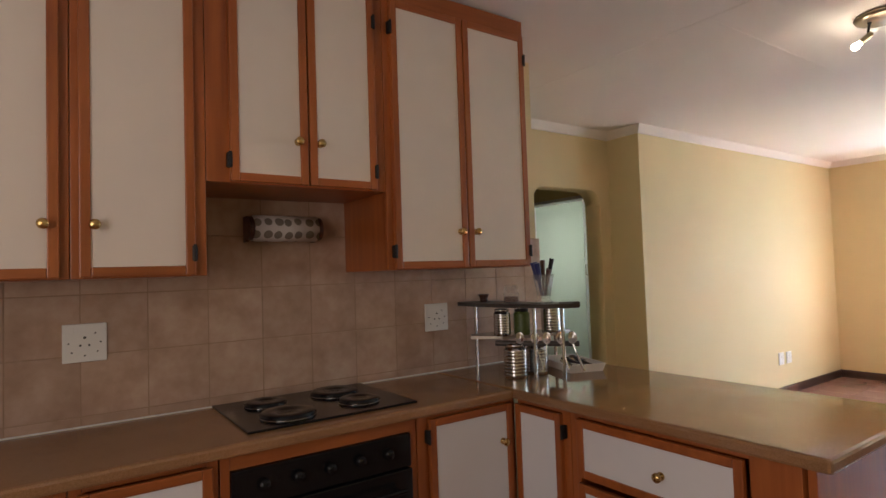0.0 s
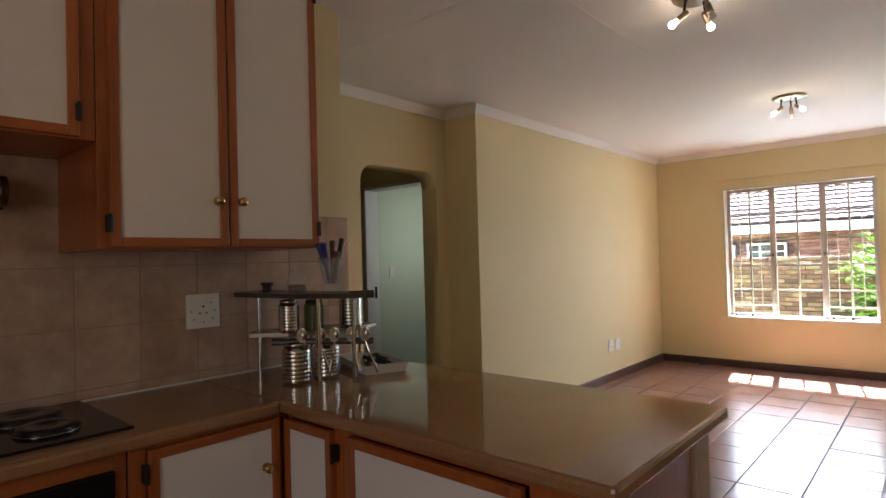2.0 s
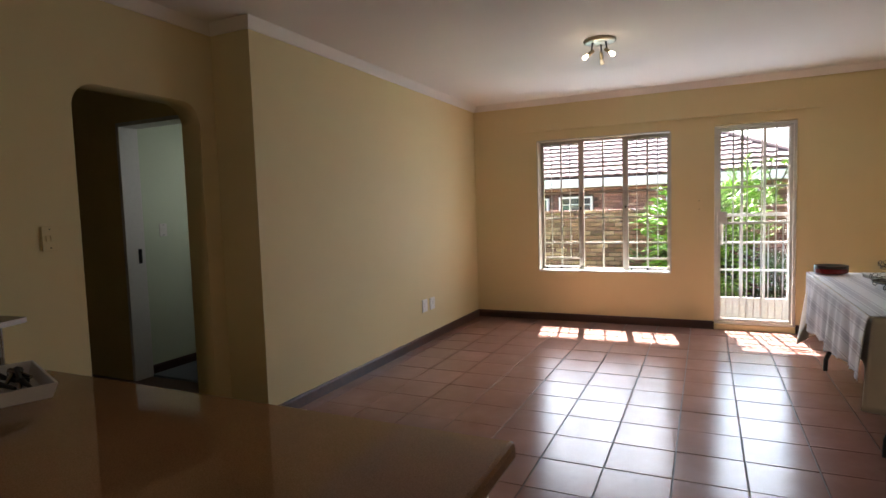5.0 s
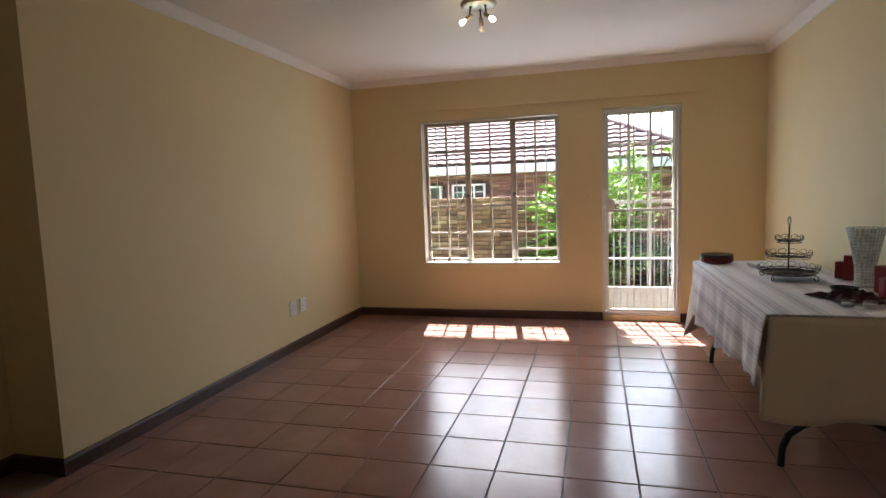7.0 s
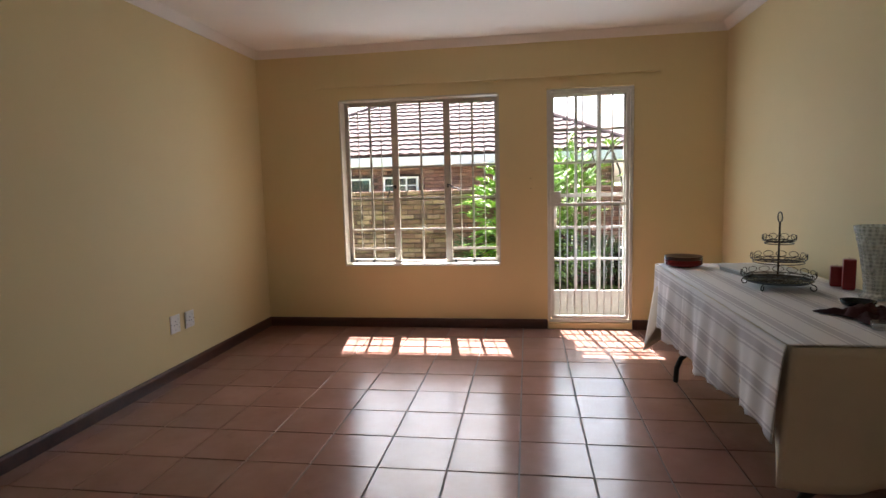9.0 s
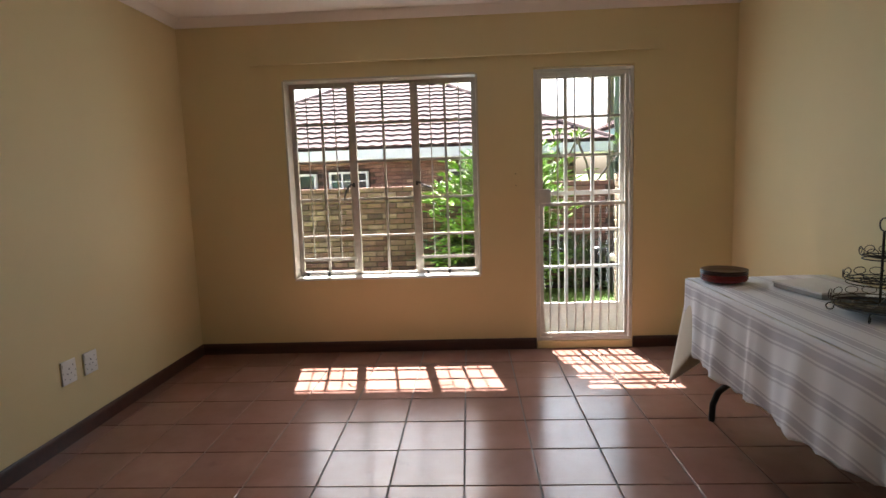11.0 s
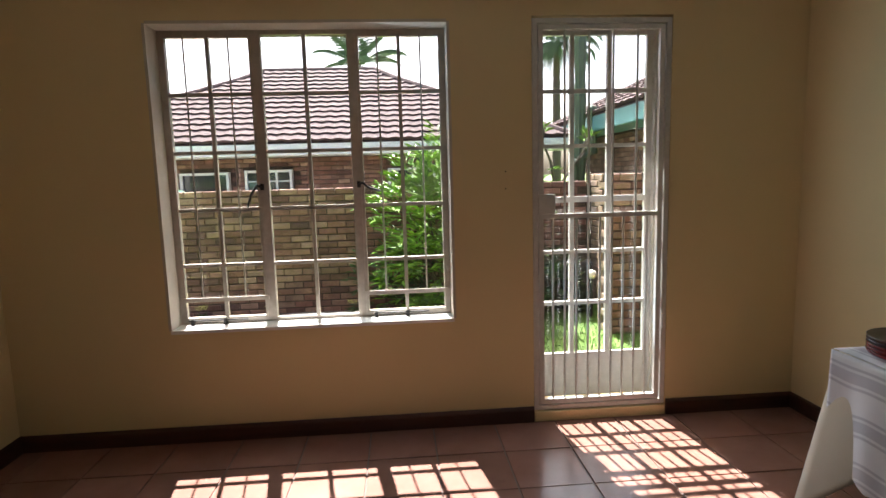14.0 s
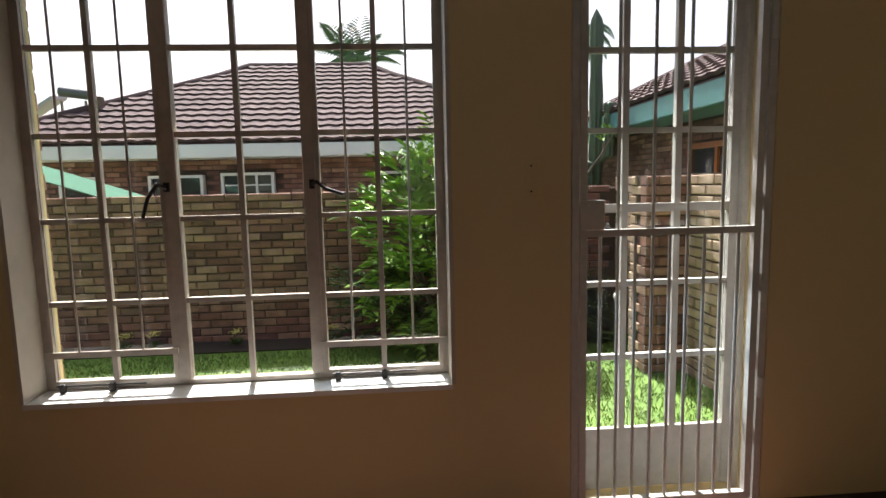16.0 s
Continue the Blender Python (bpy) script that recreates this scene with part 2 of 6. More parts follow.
structure("floor", boxes(((XB, YR, -0.12), (XW, 4.5, -0.006))), M["grout"], "dark grout bed under the glazed terracotta floor tiles")
structure("ceiling", boxes(((XB - 0.2, YR - 0.2, TOP), (OUT, 4.7, TOP + 0.1))), M["ceiling"], "smooth white painted ceiling with faint board joints")
bm = boxes(((XW, YR - 0.2, -0.2), (OUT, D0, TOP)), ((XW, D0, DZ1), (OUT, D1, TOP)), ((XW, D0, -0.2), (OUT, D1, 0.0)), ((XW, D1, -0.2), (OUT, W0, TOP)),
           ((XW, W0, -0.2), (OUT, W1, WZ0)), ((XW, W0, WZ1), (OUT, W1, TOP)), ((XW, W1, -0.2), (OUT, YL + 0.4, TOP)))
structure("wall_east", bm, M["wall"], "cream yellow plaster wall with a steel window and a garden door")
structure("wall_north", boxes(((XP, YL, 0), (XW, YL + 0.23, TOP))), M["wall"], "long plain cream yellow plaster wall with a power outlet pair")
structure("wall_south", boxes(((XB, YR - 0.2, 0), (XW, YR, TOP))), M["wall"], "cream yellow plaster wall behind the laid table")
structure("wall_west", boxes(((XB - 0.2, YR, 0), (XB, YT + 0.4, TOP))), M["wall"], "cream yellow plaster wall at the kitchen end")
structure("wall_kitchen", boxes(((XB, YT + 0.01, 0), (XE, YA + 0.16, TOP))), M["wall"], "cream yellow plaster wall behind the kitchen units")
A0, A1, AZ, AR = -4.285, -3.50, 2.03, 0.13


def arch_wall(x0, x1, y0, y1, top):
    """A wall with an opening whose upper corners are round."""
    outline = [(A0, 0.0), (A0, AZ - AR)]
    outline += [(A0 + AR - AR * math.cos(a), AZ - AR + AR * math.sin(a)) for a in np.linspace(0.2, math.pi / 2, 8)]
    outline += [(A1 - AR + AR * math.sin(a), AZ - AR + AR * math.cos(a)) for a in np.linspace(0, math.pi / 2, 9)]
    outline += [(A1, 0.0)]
    bm = bmesh.new()
    for y, flip in ((y0, False), (y1, True)):
        base = [bm.verts.new((x, y, z)) for x, z in outline]
        up = [bm.verts.new((x, y, top)) for x, z in outline]
        for k in range(len(outline) - 1):
            if (base[k].co - up[k].co).length > 0 and abs(outline[k][0] - outline[k + 1][0]) > 1e-6:
                bm.faces.new((base[k], base[k + 1], up[k + 1], up[k])[:: -1 if flip else 1])
        for xa, xb in ((x0, A0), (A1, x1)):
            v = [bm.verts.new(p) for p in ((xa, y, 0), (xb, y, 0), (xb, y, top), (xa, y, top))]
            bm.faces.new(v[:: -1 if flip else 1])
    for (xa, za), (xb, zb) in zip(outline, outline[1:]):
        f = bm.faces.new([bm.verts.new(p) for p in ((xa, y0, za), (xa, y1, za), (xb, y1, zb), (xb, y0, zb))])
        f.smooth = True
    bmesh.ops.remove_doubles(bm, verts=bm.verts, dist=0.0005)
    return bm


structure("wall_arch", arch_wall(XE, XP + 0.23, YA, YA + 0.16, TOP), M["wall"], "cream yellow plaster wall with a round-cornered passage opening")
structure("wall_return", boxes(((XP, YL + 0.23, 0), (XP + 0.23, YA, TOP))), M["wall"], "short cream yellow plaster return beside the passage opening")

# ---- skirting and cornice ----
def run_profile(name, pts, profile, mat, label, closed=False):
    """Sweeps a profile of (out, up) along level points, to the left of the way."""
    bm = bmesh.new()
    rows = []
    n = len(pts)
    for k, p in enumerate(pts):
        p = Vector((*p, 0))
        a = (p - Vector((*pts[k - 1], 0))).normalized() if k else None
        b = (Vector((*pts[k + 1], 0)) - p).normalized() if k < n - 1 else None
        a, b = a or b, b or a
        na, nb = Vector((-a.y, a.x, 0)), Vector((-b.y, b.x, 0))
        m = (na + nb) / (1 + na.dot(nb))
        rows.append([bm.verts.new(p + m * o + Vector((0, 0, u))) for o, u in profile])
    for r, s in zip(rows, rows[1:]):
        for k in range(len(profile)):
            j = (k + 1) % len(profile)
            bm.faces.new((r[k], s[k], s[j], r[j]))
    bm.faces.new(rows[0])
    bm.faces.new(reversed(rows[-1]))
    bmesh.ops.recalc_face_normals(bm, faces=bm.faces)
    return structure(name, bm, mat, label)


skirt = [(0.001, 0.0), (0.016, 0.0), (0.016, 0.066), (0.012, 0.078), (0.006, 0.084), (0.001, 0.084)]
run_profile("baseboard", [(XW, D1 + 0.002), (XW, YL), (XP, YL), (XP, YA), (A1, YA)], skirt, M["dark_wood"], "dark stained wooden skirting along the cream wall")
run_profile("baseboard", [(XB, YR), (XW, YR), (XW, D0 - 0.002)], skirt, M["dark_wood"], "dark stained wooden skirting behind the table")
cove = [(0.0, TOP - 0.001), (0.0, TOP - 0.062), (0.012, TOP - 0.060), (0.030, TOP - 0.040), (0.052, TOP - 0.014), (0.062, TOP - 0.001)]
run_profile("cornice", [(XB, YR), (XW, YR), (XW, YL), (XP, YL), (XP, YA), (XE, YA)], cove, M["ceiling"], "white coved plaster cornice")

# ---- window and door in the east wall ----
FX = XW + 0.125


def steel_window():
    w = tagged(new("window_1"), "white steel-framed cottage pane window with two side sashes", "", "", "structure")
    s = 0.024
    part("window_frame", boxes(((FX, W0, WZ0), (FX + 0.03, W0 + s, WZ1)), ((FX, W1 - s, WZ0), (FX + 0.03, W1, WZ1)), ((FX, W0 + s, WZ0), (FX + 0.03, W1 - s, WZ0 + s)), ((FX, W0 + s, WZ1 - s), (FX + 0.03, W1 - s, WZ1))), M["steel_backlit"], w)
    ya, yb = W0 + (W1 - W0) * 0.335, W0 + (W1 - W0) * 0.665
    z0, z1 = WZ0 + s, WZ1 - s
    part("mullion", boxes(((FX - 0.006, ya - 0.022, z0), (FX + 0.034, ya + 0.022, z1)), bevel=0.003), M["steel_backlit"], w)
    part("mullion", boxes(((FX - 0.006, yb - 0.022, z0), (FX + 0.034, yb + 0.022, z1)), bevel=0.003), M["steel_backlit"], w)
    rows = [z0 + (z1 - z0) * k / 5 for k in range(1, 5)]
    for (a, b), opens in (((W0 + s, ya - 0.022), True), ((ya + 0.022, yb - 0.022), False), ((yb + 0.022, W1 - s), True)):
        mid = (a + b) / 2
        bm = bmesh.new()
        if opens:
            for lo, hi in (((FX - 0.004, a, z0), (FX + 0.026, a + 0.014, z1)), ((FX - 0.004, b - 0.014, z0), (FX + 0.026, b, z1)), ((FX - 0.004, a + 0.014, z0), (FX + 0.026, b - 0.014, z0 + 0.014)), ((FX - 0.004, a + 0.014, z1 - 0.014), (FX + 0.026, b - 0.014, z1))):
                box(bm, lo, hi)
        e = 0.014 if opens else 0.0
        box(bm, (FX, mid - 0.009, z0 + e), (FX + 0.022, mid + 0.009, z1 - e))
        for z in rows:
            box(bm, (FX + 0.001, a + e, z - 0.009), (FX + 0.021, mid - 0.009, z + 0.009))
            box(bm, (FX + 0.001, mid + 0.009, z - 0.009), (FX + 0.021, b - e, z + 0.009))
        part("sash" if opens else "glazing_bars", bm, M["steel_backlit"], w)
        for y0, y1 in ((a + e, mid - 0.009), (mid + 0.009, b - e)):
            for q0, q1 in zip([z0 + e] + [r + 0.009 for r in rows], [r - 0.009 for r in rows] + [z1 - e]):
                p = part("pane", boxes(((FX + 0.009, y0, q0), (FX + 0.013, y1, q1))), M["glass"], w)
                p.visible_shadow = False
        if opens:
            grille = bmesh.new()
            for y in ((a + mid) / 2, (mid + b) / 2):
                rod(grille, (FX - 0.014, y, z0 + 0.122), (FX - 0.014, y, z1), 0.0045, sides=8)
            box(grille, (FX - 0.018, a - 0.01, z0 + 0.100), (FX - 0.010, b + 0.01, z0 + 0.122))
            part("burglar_bar", grille, M["steel_backlit"], w, "thin white painted steel burglar bars")
            side = 1 if a > 0.2 else -1
            hy = (a - 0.012) if side > 0 else (b + 0.012)
            zc = z0 + (z1 - z0) * 0.475
            hm = bmesh.new()
            tube(hm, [(FX - 0.02, hy, zc), (FX - 0.045, hy + side * 0.02, zc + 0.01), (FX - 0.05, hy + side * 0.05, zc - 0.015 - 0.02 * (side > 0)), (FX - 0.05, hy + side * (0.07 if side > 0 else 0.11), zc - (0.10 if side > 0 else 0.035))], 0.0062)
            box(hm, (FX - 0.022, hy - 0.009, zc - 0.014), (FX - 0.006, hy + 0.009, zc + 0.018), 0.002)
            part("window_handle", hm, M["black_iron"], w, "dark bronze casement handle")
            st = bmesh.new()
            rod(st, (FX - 0.03, a + 0.10, WZ0 + 0.030), (FX - 0.03, b - 0.03, WZ0 + 0.030), 0.0035)
            for y in ((a + b) / 2, b - 0.05):
                box(st, (FX - 0.038, y - 0.009, WZ0 + 0.006), (FX - 0.022, y + 0.009, WZ0 + 0.038), 0.003)
            part("window_stay", st, M["black_iron"], w, "dark bronze casement stay")
    part("window_sill", boxes(((XW - 0.004, W0, WZ0 - 0.012), (FX, W1, WZ0 + 0.006))), M["white"], w, "white plastered inner sill")
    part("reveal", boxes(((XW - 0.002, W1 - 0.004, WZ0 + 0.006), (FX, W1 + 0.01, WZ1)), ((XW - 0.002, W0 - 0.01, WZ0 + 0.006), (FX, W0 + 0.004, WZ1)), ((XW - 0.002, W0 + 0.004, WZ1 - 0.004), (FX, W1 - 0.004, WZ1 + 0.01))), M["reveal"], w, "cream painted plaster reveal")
    return w


steel_window()


def garden_door():
    d = tagged(new("door_1"), "closed white steel glazed garden door with small panes and a kick panel", "", "", "structure")
    x = OUT - 0.06
    y0, y1, z0, z1 = D0 + 0.022, D1 - 0.022, 0.062, DZ1 - 0.022
    part("door_frame", boxes(((x - 0.03, D0, 0.05), (x + 0.05, y0, DZ1)), ((x - 0.03, y1, 0.05), (x + 0.05, D1, DZ1)), ((x - 0.03, y0, z1), (x + 0.05, y1, DZ1))), M["steel_white"], d)
    st = 0.032
    bm = boxes(((x, y0, z0), (x + 0.03, y0 + st, z1)), ((x, y1 - st, z0), (x + 0.03, y1, z1)), ((x, y0 + st, z1 - 0.03), (x + 0.03, y1 - st, z1)))
    leaf = part("leaf", bm, M["steel_white"], d)
    part("kick_panel", boxes(((x + 0.004, y0 + st, z0), (x + 0.026, y1 - st, 0.31))), M["steel_white"], leaf, "plain white steel kick panel")
    zs = [0.31 + (z1 - 0.03 - 0.31) * k / 6 for k in range(7)]
    ys = [y0 + st + (y1 - y0 - 2 * st) * k / 3 for k in range(4)]
    bars = bmesh.new()
    for y in ys[1:3]:
        box(bars, (x + 0.002, y - 0.012, 0.31), (x + 0.028, y + 0.012, z1 - 0.03))
    for z in zs[1:6]:
        h = 0.016 if abs(z - zs[3]) < 0.01 else 0.010
        for a, b in zip(ys, ys[1:]):
            box(bars, (x + 0.003, a + (0.012 if a > ys[0] else 0), z - h), (x + 0.027, b - (0.012 if b < ys[3] else 0), z + h))
    part("glazing_bars", bars, M["steel_white"], leaf)
    for a, b in zip(ys, ys[1:]):
        for q, r in zip(zs, zs[1:]):
            p = part("pane", boxes(((x + 0.013, a + 0.004, q + 0.004), (x + 0.017, b - 0.004, r - 0.004))), M["glass"], leaf)
            p.visible_shadow = False
    lock = boxes(((x - 0.012, y1 - st - 0.035, 0.86), (x, y1 - 0.008, 1.08)), bevel=0.004)
    part("lock_case", lock, M["plastic"], leaf)
    hd = bmesh.new()
    tube(hd, [(x - 0.012, y1 - 0.03, 0.99), (x - 0.05, y1 - 0.03, 0.99), (x - 0.05, y1 - 0.035, 0.91)], 0.008)
    part("door_handle", hd, M["black_iron"], leaf, "small black pull handle")
    return d


garden_door()


def security_gate():
    g = empty("security_gate", (XW, D0, 0.06), "white painted steel security gate with upright bars in the garden doorway", "security gate")
    x0, x1 = 0.006, 0.031
    W, H = D1 - D0, DZ1 - 0.012 - 0.06
    part("outer_frame", boxes(((x0 - 0.004, 0.003, 0), (x1 + 0.004, 0.028, H)), ((x0 - 0.004, W - 0.028, 0), (x1 + 0.004, W - 0.003, H)), ((x0 - 0.004, 0.028, H - 0.022), (x1 + 0.004, W - 0.028, H))), M["steel_white"], g)
    a, b, top, zm = 0.034, W - 0.034, H - 0.03, 1.035
    gate = part("gate_frame", boxes(((x0, a, 0.03), (x1, a + 0.025, top)), ((x0, b - 0.025, 0.03), (x1, b, top)), ((x0, a + 0.025, 0.03), (x1, b - 0.025, 0.055)), ((x0, a + 0.025, top - 0.022), (x1, b - 0.025, top)), ((x0, a + 0.025, zm - 0.012), (x1, b - 0.025, zm + 0.012))), M["steel_white"], g)
    n = 9
    for k in range(n):
        y = a + 0.0125 + (b - a - 0.025) * (k + 1) / (n + 1)
        part("bar", rod(bmesh.new(), (0.018, y, 0.055), (0.018, y, zm - 0.012), 0.006), M["steel_white"], gate)
        if k % 2:
            part("bar", rod(bmesh.new(), (0.018, y, zm + 0.012), (0.018, y, top - 0.022), 0.006), M["steel_white"], gate)
    part("lock_box", boxes(((x0 - 0.006, b - 0.085, zm + 0.013), (x1 + 0.006, b + 0.004, zm + 0.115)), bevel=0.003), M["steel_white"], gate, "square white steel lock box")
    for z in (0.42, 1.68):
        part("hinge", rod(bmesh.new(), (0.0, 0.016, z), (0.0, 0.016, z + 0.075), 0.012), M["steel_white"], g)
    part("threshold_bar", boxes(((x0 - 0.004, 0.028, 0.0), (x1 + 0.004, W - 0.028, 0.022))), M["steel_white"], g)
    return g


security_gate()
structure("door_step", boxes(((XW - 0.012, D0 + 0.003, 0.0), (OUT - 0.002, D1 - 0.003, 0.055)), bevel=0.004), M["wall"], "low cream plastered threshold in the garden doorway")


def curtain_rail():
    r = empty("curtain_rail", (XW, 1.19, 2.175), "slim off-white curtain track fixed above the window and door", "curtain rail")
    bm = boxes(((-0.045, -2.975, 0), (-0.025, 0, 0.022)))
    part("track", bm, M["wall"], r)
    for k in range(5):
        y = -0.1 - k * 0.69
        part("bracket", boxes(((-0.025, y - 0.012, 0.002), (0.0, y + 0.012, 0.030))), M["wall"], r)
    return r


curtain_rail()


# ---- passage and room beyond the arch ----
PR, RY = -3.06, 3.465
for lo, hi in (((-4.55, YA + 0.16, 0), (-4.40, 4.5, TOP)), ((-4.40, 4.35, 0), (PR, 4.5, TOP)), ((PR, YA + 0.16, 0), (PR + 0.15, RY - 1.16, TOP)), ((-3.145, YA, 0), (PR + 0.15, YA + 0.16, TOP))):
    structure("wall_passage", boxes((lo, hi)), M["wall"], "cream yellow plaster passage wall")
structure("wall_passage", boxes(((PR, RY, 0), (PR + 0.15, 4.5, TOP)), ((PR, RY - 1.16, 2.09), (PR + 0.15, RY, TOP))), M["wall"], "cream yellow plaster passage wall over the door frame")
structure("wall_room", boxes(((PR + 0.15, RY, 0), (-0.4, RY + 0.15, TOP)), ((-0.4, YL + 0.23, 0), (-0.25, RY + 0.15, TOP)), ((PR + 0.15, YL + 0.231, 0), (-0.4, YA + 0.16, TOP))), M["pale_wall"], "pale green plaster wall of the next room")
structure("floor_room", boxes(((PR + 0.15, YA + 0.16, -0.005), (-0.4, RY, 0.012))), material("grey_carpet", plain((0.22, 0.24, 0.28), 0.2, 300, 0.5), rough=0.95), "grey blue carpet")
run_profile("baseboard", [(-0.4, RY), (PR + 0.15, RY)], skirt, M["dark_wood"], "dark stained wooden skirting in the next room")
dr = tagged(new("door_2"), "white painted steel door frame of the next room", "", "", "structure")
part("frame_jamb", boxes(((PR - 0.012, RY - 0.035, 0), (PR + 0.155, RY - 0.001, 2.09)), ((PR - 0.012, RY - 1.16, 0), (PR + 0.155, RY - 1.128, 2.09)), bevel=0.003), M["white"], dr)
part("frame_head", boxes(((PR - 0.012, RY - 1.126, 2.058), (PR + 0.155, RY - 0.037, 2.09)), bevel=0.003), M["white"], dr)
part("strike_plate", boxes(((PR + 0.09, RY - 0.039, 0.96), (PR + 0.12, RY - 0.034, 1.08))), M["black_iron"], dr, "dark steel strike plate")


def wardrobe():
    w = empty("wardrobe", (-2.10, 2.55, 0.012), "white built-in wardrobe with closed doors and paired handles", "wardrobe")
    part("carcass", boxes(((0.02, 0, 0), (0.55, RY - 2.55 - 0.002, 2.3))), M["white"], w)
    for y0, y1, hy in ((0.004, 0.424, 0.40), (0.428, 0.858, 0.835), (0.862, 0.909, 0.875)):
        d = part("door", boxes(((0, y0, 0.08), (0.019, y1, 2.26)), bevel=0.003), M["white"], w)
        hb = bmesh.new()
        tube(hb, [(0, hy, 1.28), (-0.025, hy, 1.29), (-0.025, hy, 1.40), (0, hy, 1.41)], 0.005)
        part("handle", hb, M["nickel"], d, "small bar handle")
    return w


wardrobe()


# ---- switches and outlets ----
def wall_plate(at, turn, w, h, kind, label, group=""):
    """A plate whose face looks along -y before it is turned; at is its middle on the wall."""
    p = empty(kind, at, label, kind.replace("_", " "), group, turn)
    face = M["wall"] if kind == "light_switch" and "on the pale" not in label and "splashback" not in label else M["plastic"]
    part("plate", boxes(((-w / 2, -0.009, -h / 2), (w / 2, -0.001, h / 2)), bevel=0.002), face, p)
    if kind == "light_switch":
        for k in range(2):
            part("rocker", boxes(((-0.020 + 0.021 * k, -0.013, -0.014), (-0.002 + 0.021 * k, -0.0092, 0.014)), bevel=0.001), face, p)
        for z in (-h * 0.38, h * 0.38):
            part("screw", rod(bmesh.new(), (0, -0.0098, z), (0, -0.0085, z), 0.0035), M["black_iron"], p)
    else:
        for dx, dz, r in ((0, 0.017, 0.0045), (-0.0125, -0.008, 0.0035), (0.0125, -0.008, 0.0035)):
            part("pin_hole", rod(bmesh.new(), (dx, -0.0098, dz), (dx, -0.0080, dz), r), M["black_iron"], p)
        if w > 0.09:
            part("rocker", boxes(((-0.048, -0.013, 0.030), (-0.030, -0.0092, 0.050)), bevel=0.001), M["plastic"], p)
            for dx, dz in ((-0.036, -0.03), (0.036, -0.03), (0.0, -0.042), (-0.045, 0.0), (0.045, 0.0), (0.03, 0.03)):
                part("pin_hole", rod(bmesh.new(), (dx, -0.0098, dz), (dx, -0.0080, dz), 0.0028), M["black_iron"], p)
    return p


wall_plate((-4.44, YA, 1.25), 0, 0.072, 0.118, "light_switch", "cream light switch plate beside the arched opening")
wall_plate((XW, -0.728, 1.288), -90, 0.060, 0.112, "light_switch", "cream light switch plate beside the garden door")
wall_plate((-2.70, RY, 1.225), 0, 0.07, 0.11, "light_switch", "white light switch plate on the pale green wall")
wall_plate((-1.15, YL, 0.375), 0, 0.105, 0.125, "power_outlet", "white wall outlet plate low on the cream wall", "low wall outlets")
wall_plate((-0.98, YL, 0.372), 0, 0.105, 0.120, "power_outlet", "white three-pin outlet plate low on the cream wall", "low wall outlets")
wall_plate((-7.238, YT - 0.007, 1.187), 0, 0.125, 0.125, "power_outlet", "square white outlet plate on the tiled splashback")
wall_plate((-5.832, YT - 0.007, 1.17), 0, 0.128, 0.128, "power_outlet", "square white multi-pin outlet plate on the splashback")

structure("ceiling_joint", boxes(((-4.80, -1.2, TOP - 0.0012), (-4.765, YA - 0.065, TOP + 0.002))), M["ceiling"], "painted cover strip over a ceiling board joint")
structure("ceiling_joint", boxes(((-4.763, 0.325, TOP - 0.0010), (-3.4, 0.355, TOP + 0.002))), M["ceiling"], "painted cover strip over a ceiling board joint")

# ---- kitchen ----
CF, CZ = 0.62, 0.91
PX0, PX1, PY = -5.84, -5.12, -0.48
XK = -8.6


def counter_top():
    t = empty("countertop", (0, 0, 0), "polished light brown stone worktop on the kitchen cupboards", "countertop")
    bm = bmesh.new()
    box(bm, (XK, CF, CZ - 0.038), (PX0, YT - 0.002, CZ), 0.010)
    part("hob_run", bm, M["stone"], t)
    bm = bmesh.new()
    box(bm, (PX0 + 0.0015, PY, CZ - 0.038), (PX1, YT - 0.002, CZ), 0.010)
    part("peninsula_run", bm, M["stone"], t)
    return t


counter_top()


def knob():
    bm = bmesh.new()
    lathe(bm, [(0.0125, 0.0), (0.013, 0.003), (0.0055, 0.007), (0.005, 0.012), (0.010, 0.016), (0.0150, 0.022), (0.0150, 0.027), (0.010, 0.032), (0.0, 0.0335)], sides=20, matrix=Matrix.Rotation(math.pi / 2, 4, "X"))
    return bm


def cabinet_door(parent, w, h, x, z, knob_at=None, hinge=None, panel="panel", fr=0.028, name="door"):
    """A framed door with its face at y = 0 and its lower corner at x, z."""
    bm = bmesh.new()
    t = 0.020
    box(bm, (x, -t, z), (x + fr, 0, z + h), 0.003, 0)
    box(bm, (x + w - fr, -t, z), (x + w, 0, z + h), 0.003, 0)
    box(bm, (x + fr, -t, z), (x + w - fr, 0, z + fr), 0.003, 1)
    box(bm, (x + fr, -t, z + h - fr), (x + w - fr, 0, z + h), 0.003, 1)
    d = part(name, bm, (M["oak"], M["oak_x"]), parent)
    part("panel", boxes(((x + fr - 0.002, -0.014, z + fr - 0.002), (x + w - fr + 0.002, -0.004, z + h - fr + 0.002))), M[panel], d, "smooth cream melamine panel")
    if knob_at:
        k = part("knob", knob(), M["brass"], d, "round polished brass knob")
        k.location = (knob_at[0], -0.014, knob_at[1])
        if not (x + fr < knob_at[0] < x + w - fr):
            k.location.y = -t
    for hx, hz in hinge or ():
        b = bmesh.new()
        box(b, (hx - 0.008, -0.024, hz - 0.024), (hx + 0.008, -0.001, hz + 0.024), 0.004)
        rod(b, (hx, -0.025, hz - 0.026), (hx, -0.025, hz + 0.026), 0.005)
        part("hinge", b, M["black_iron"], d, "small dark bronze hinge")
    return d


UF = 0.79
UB = 1.394


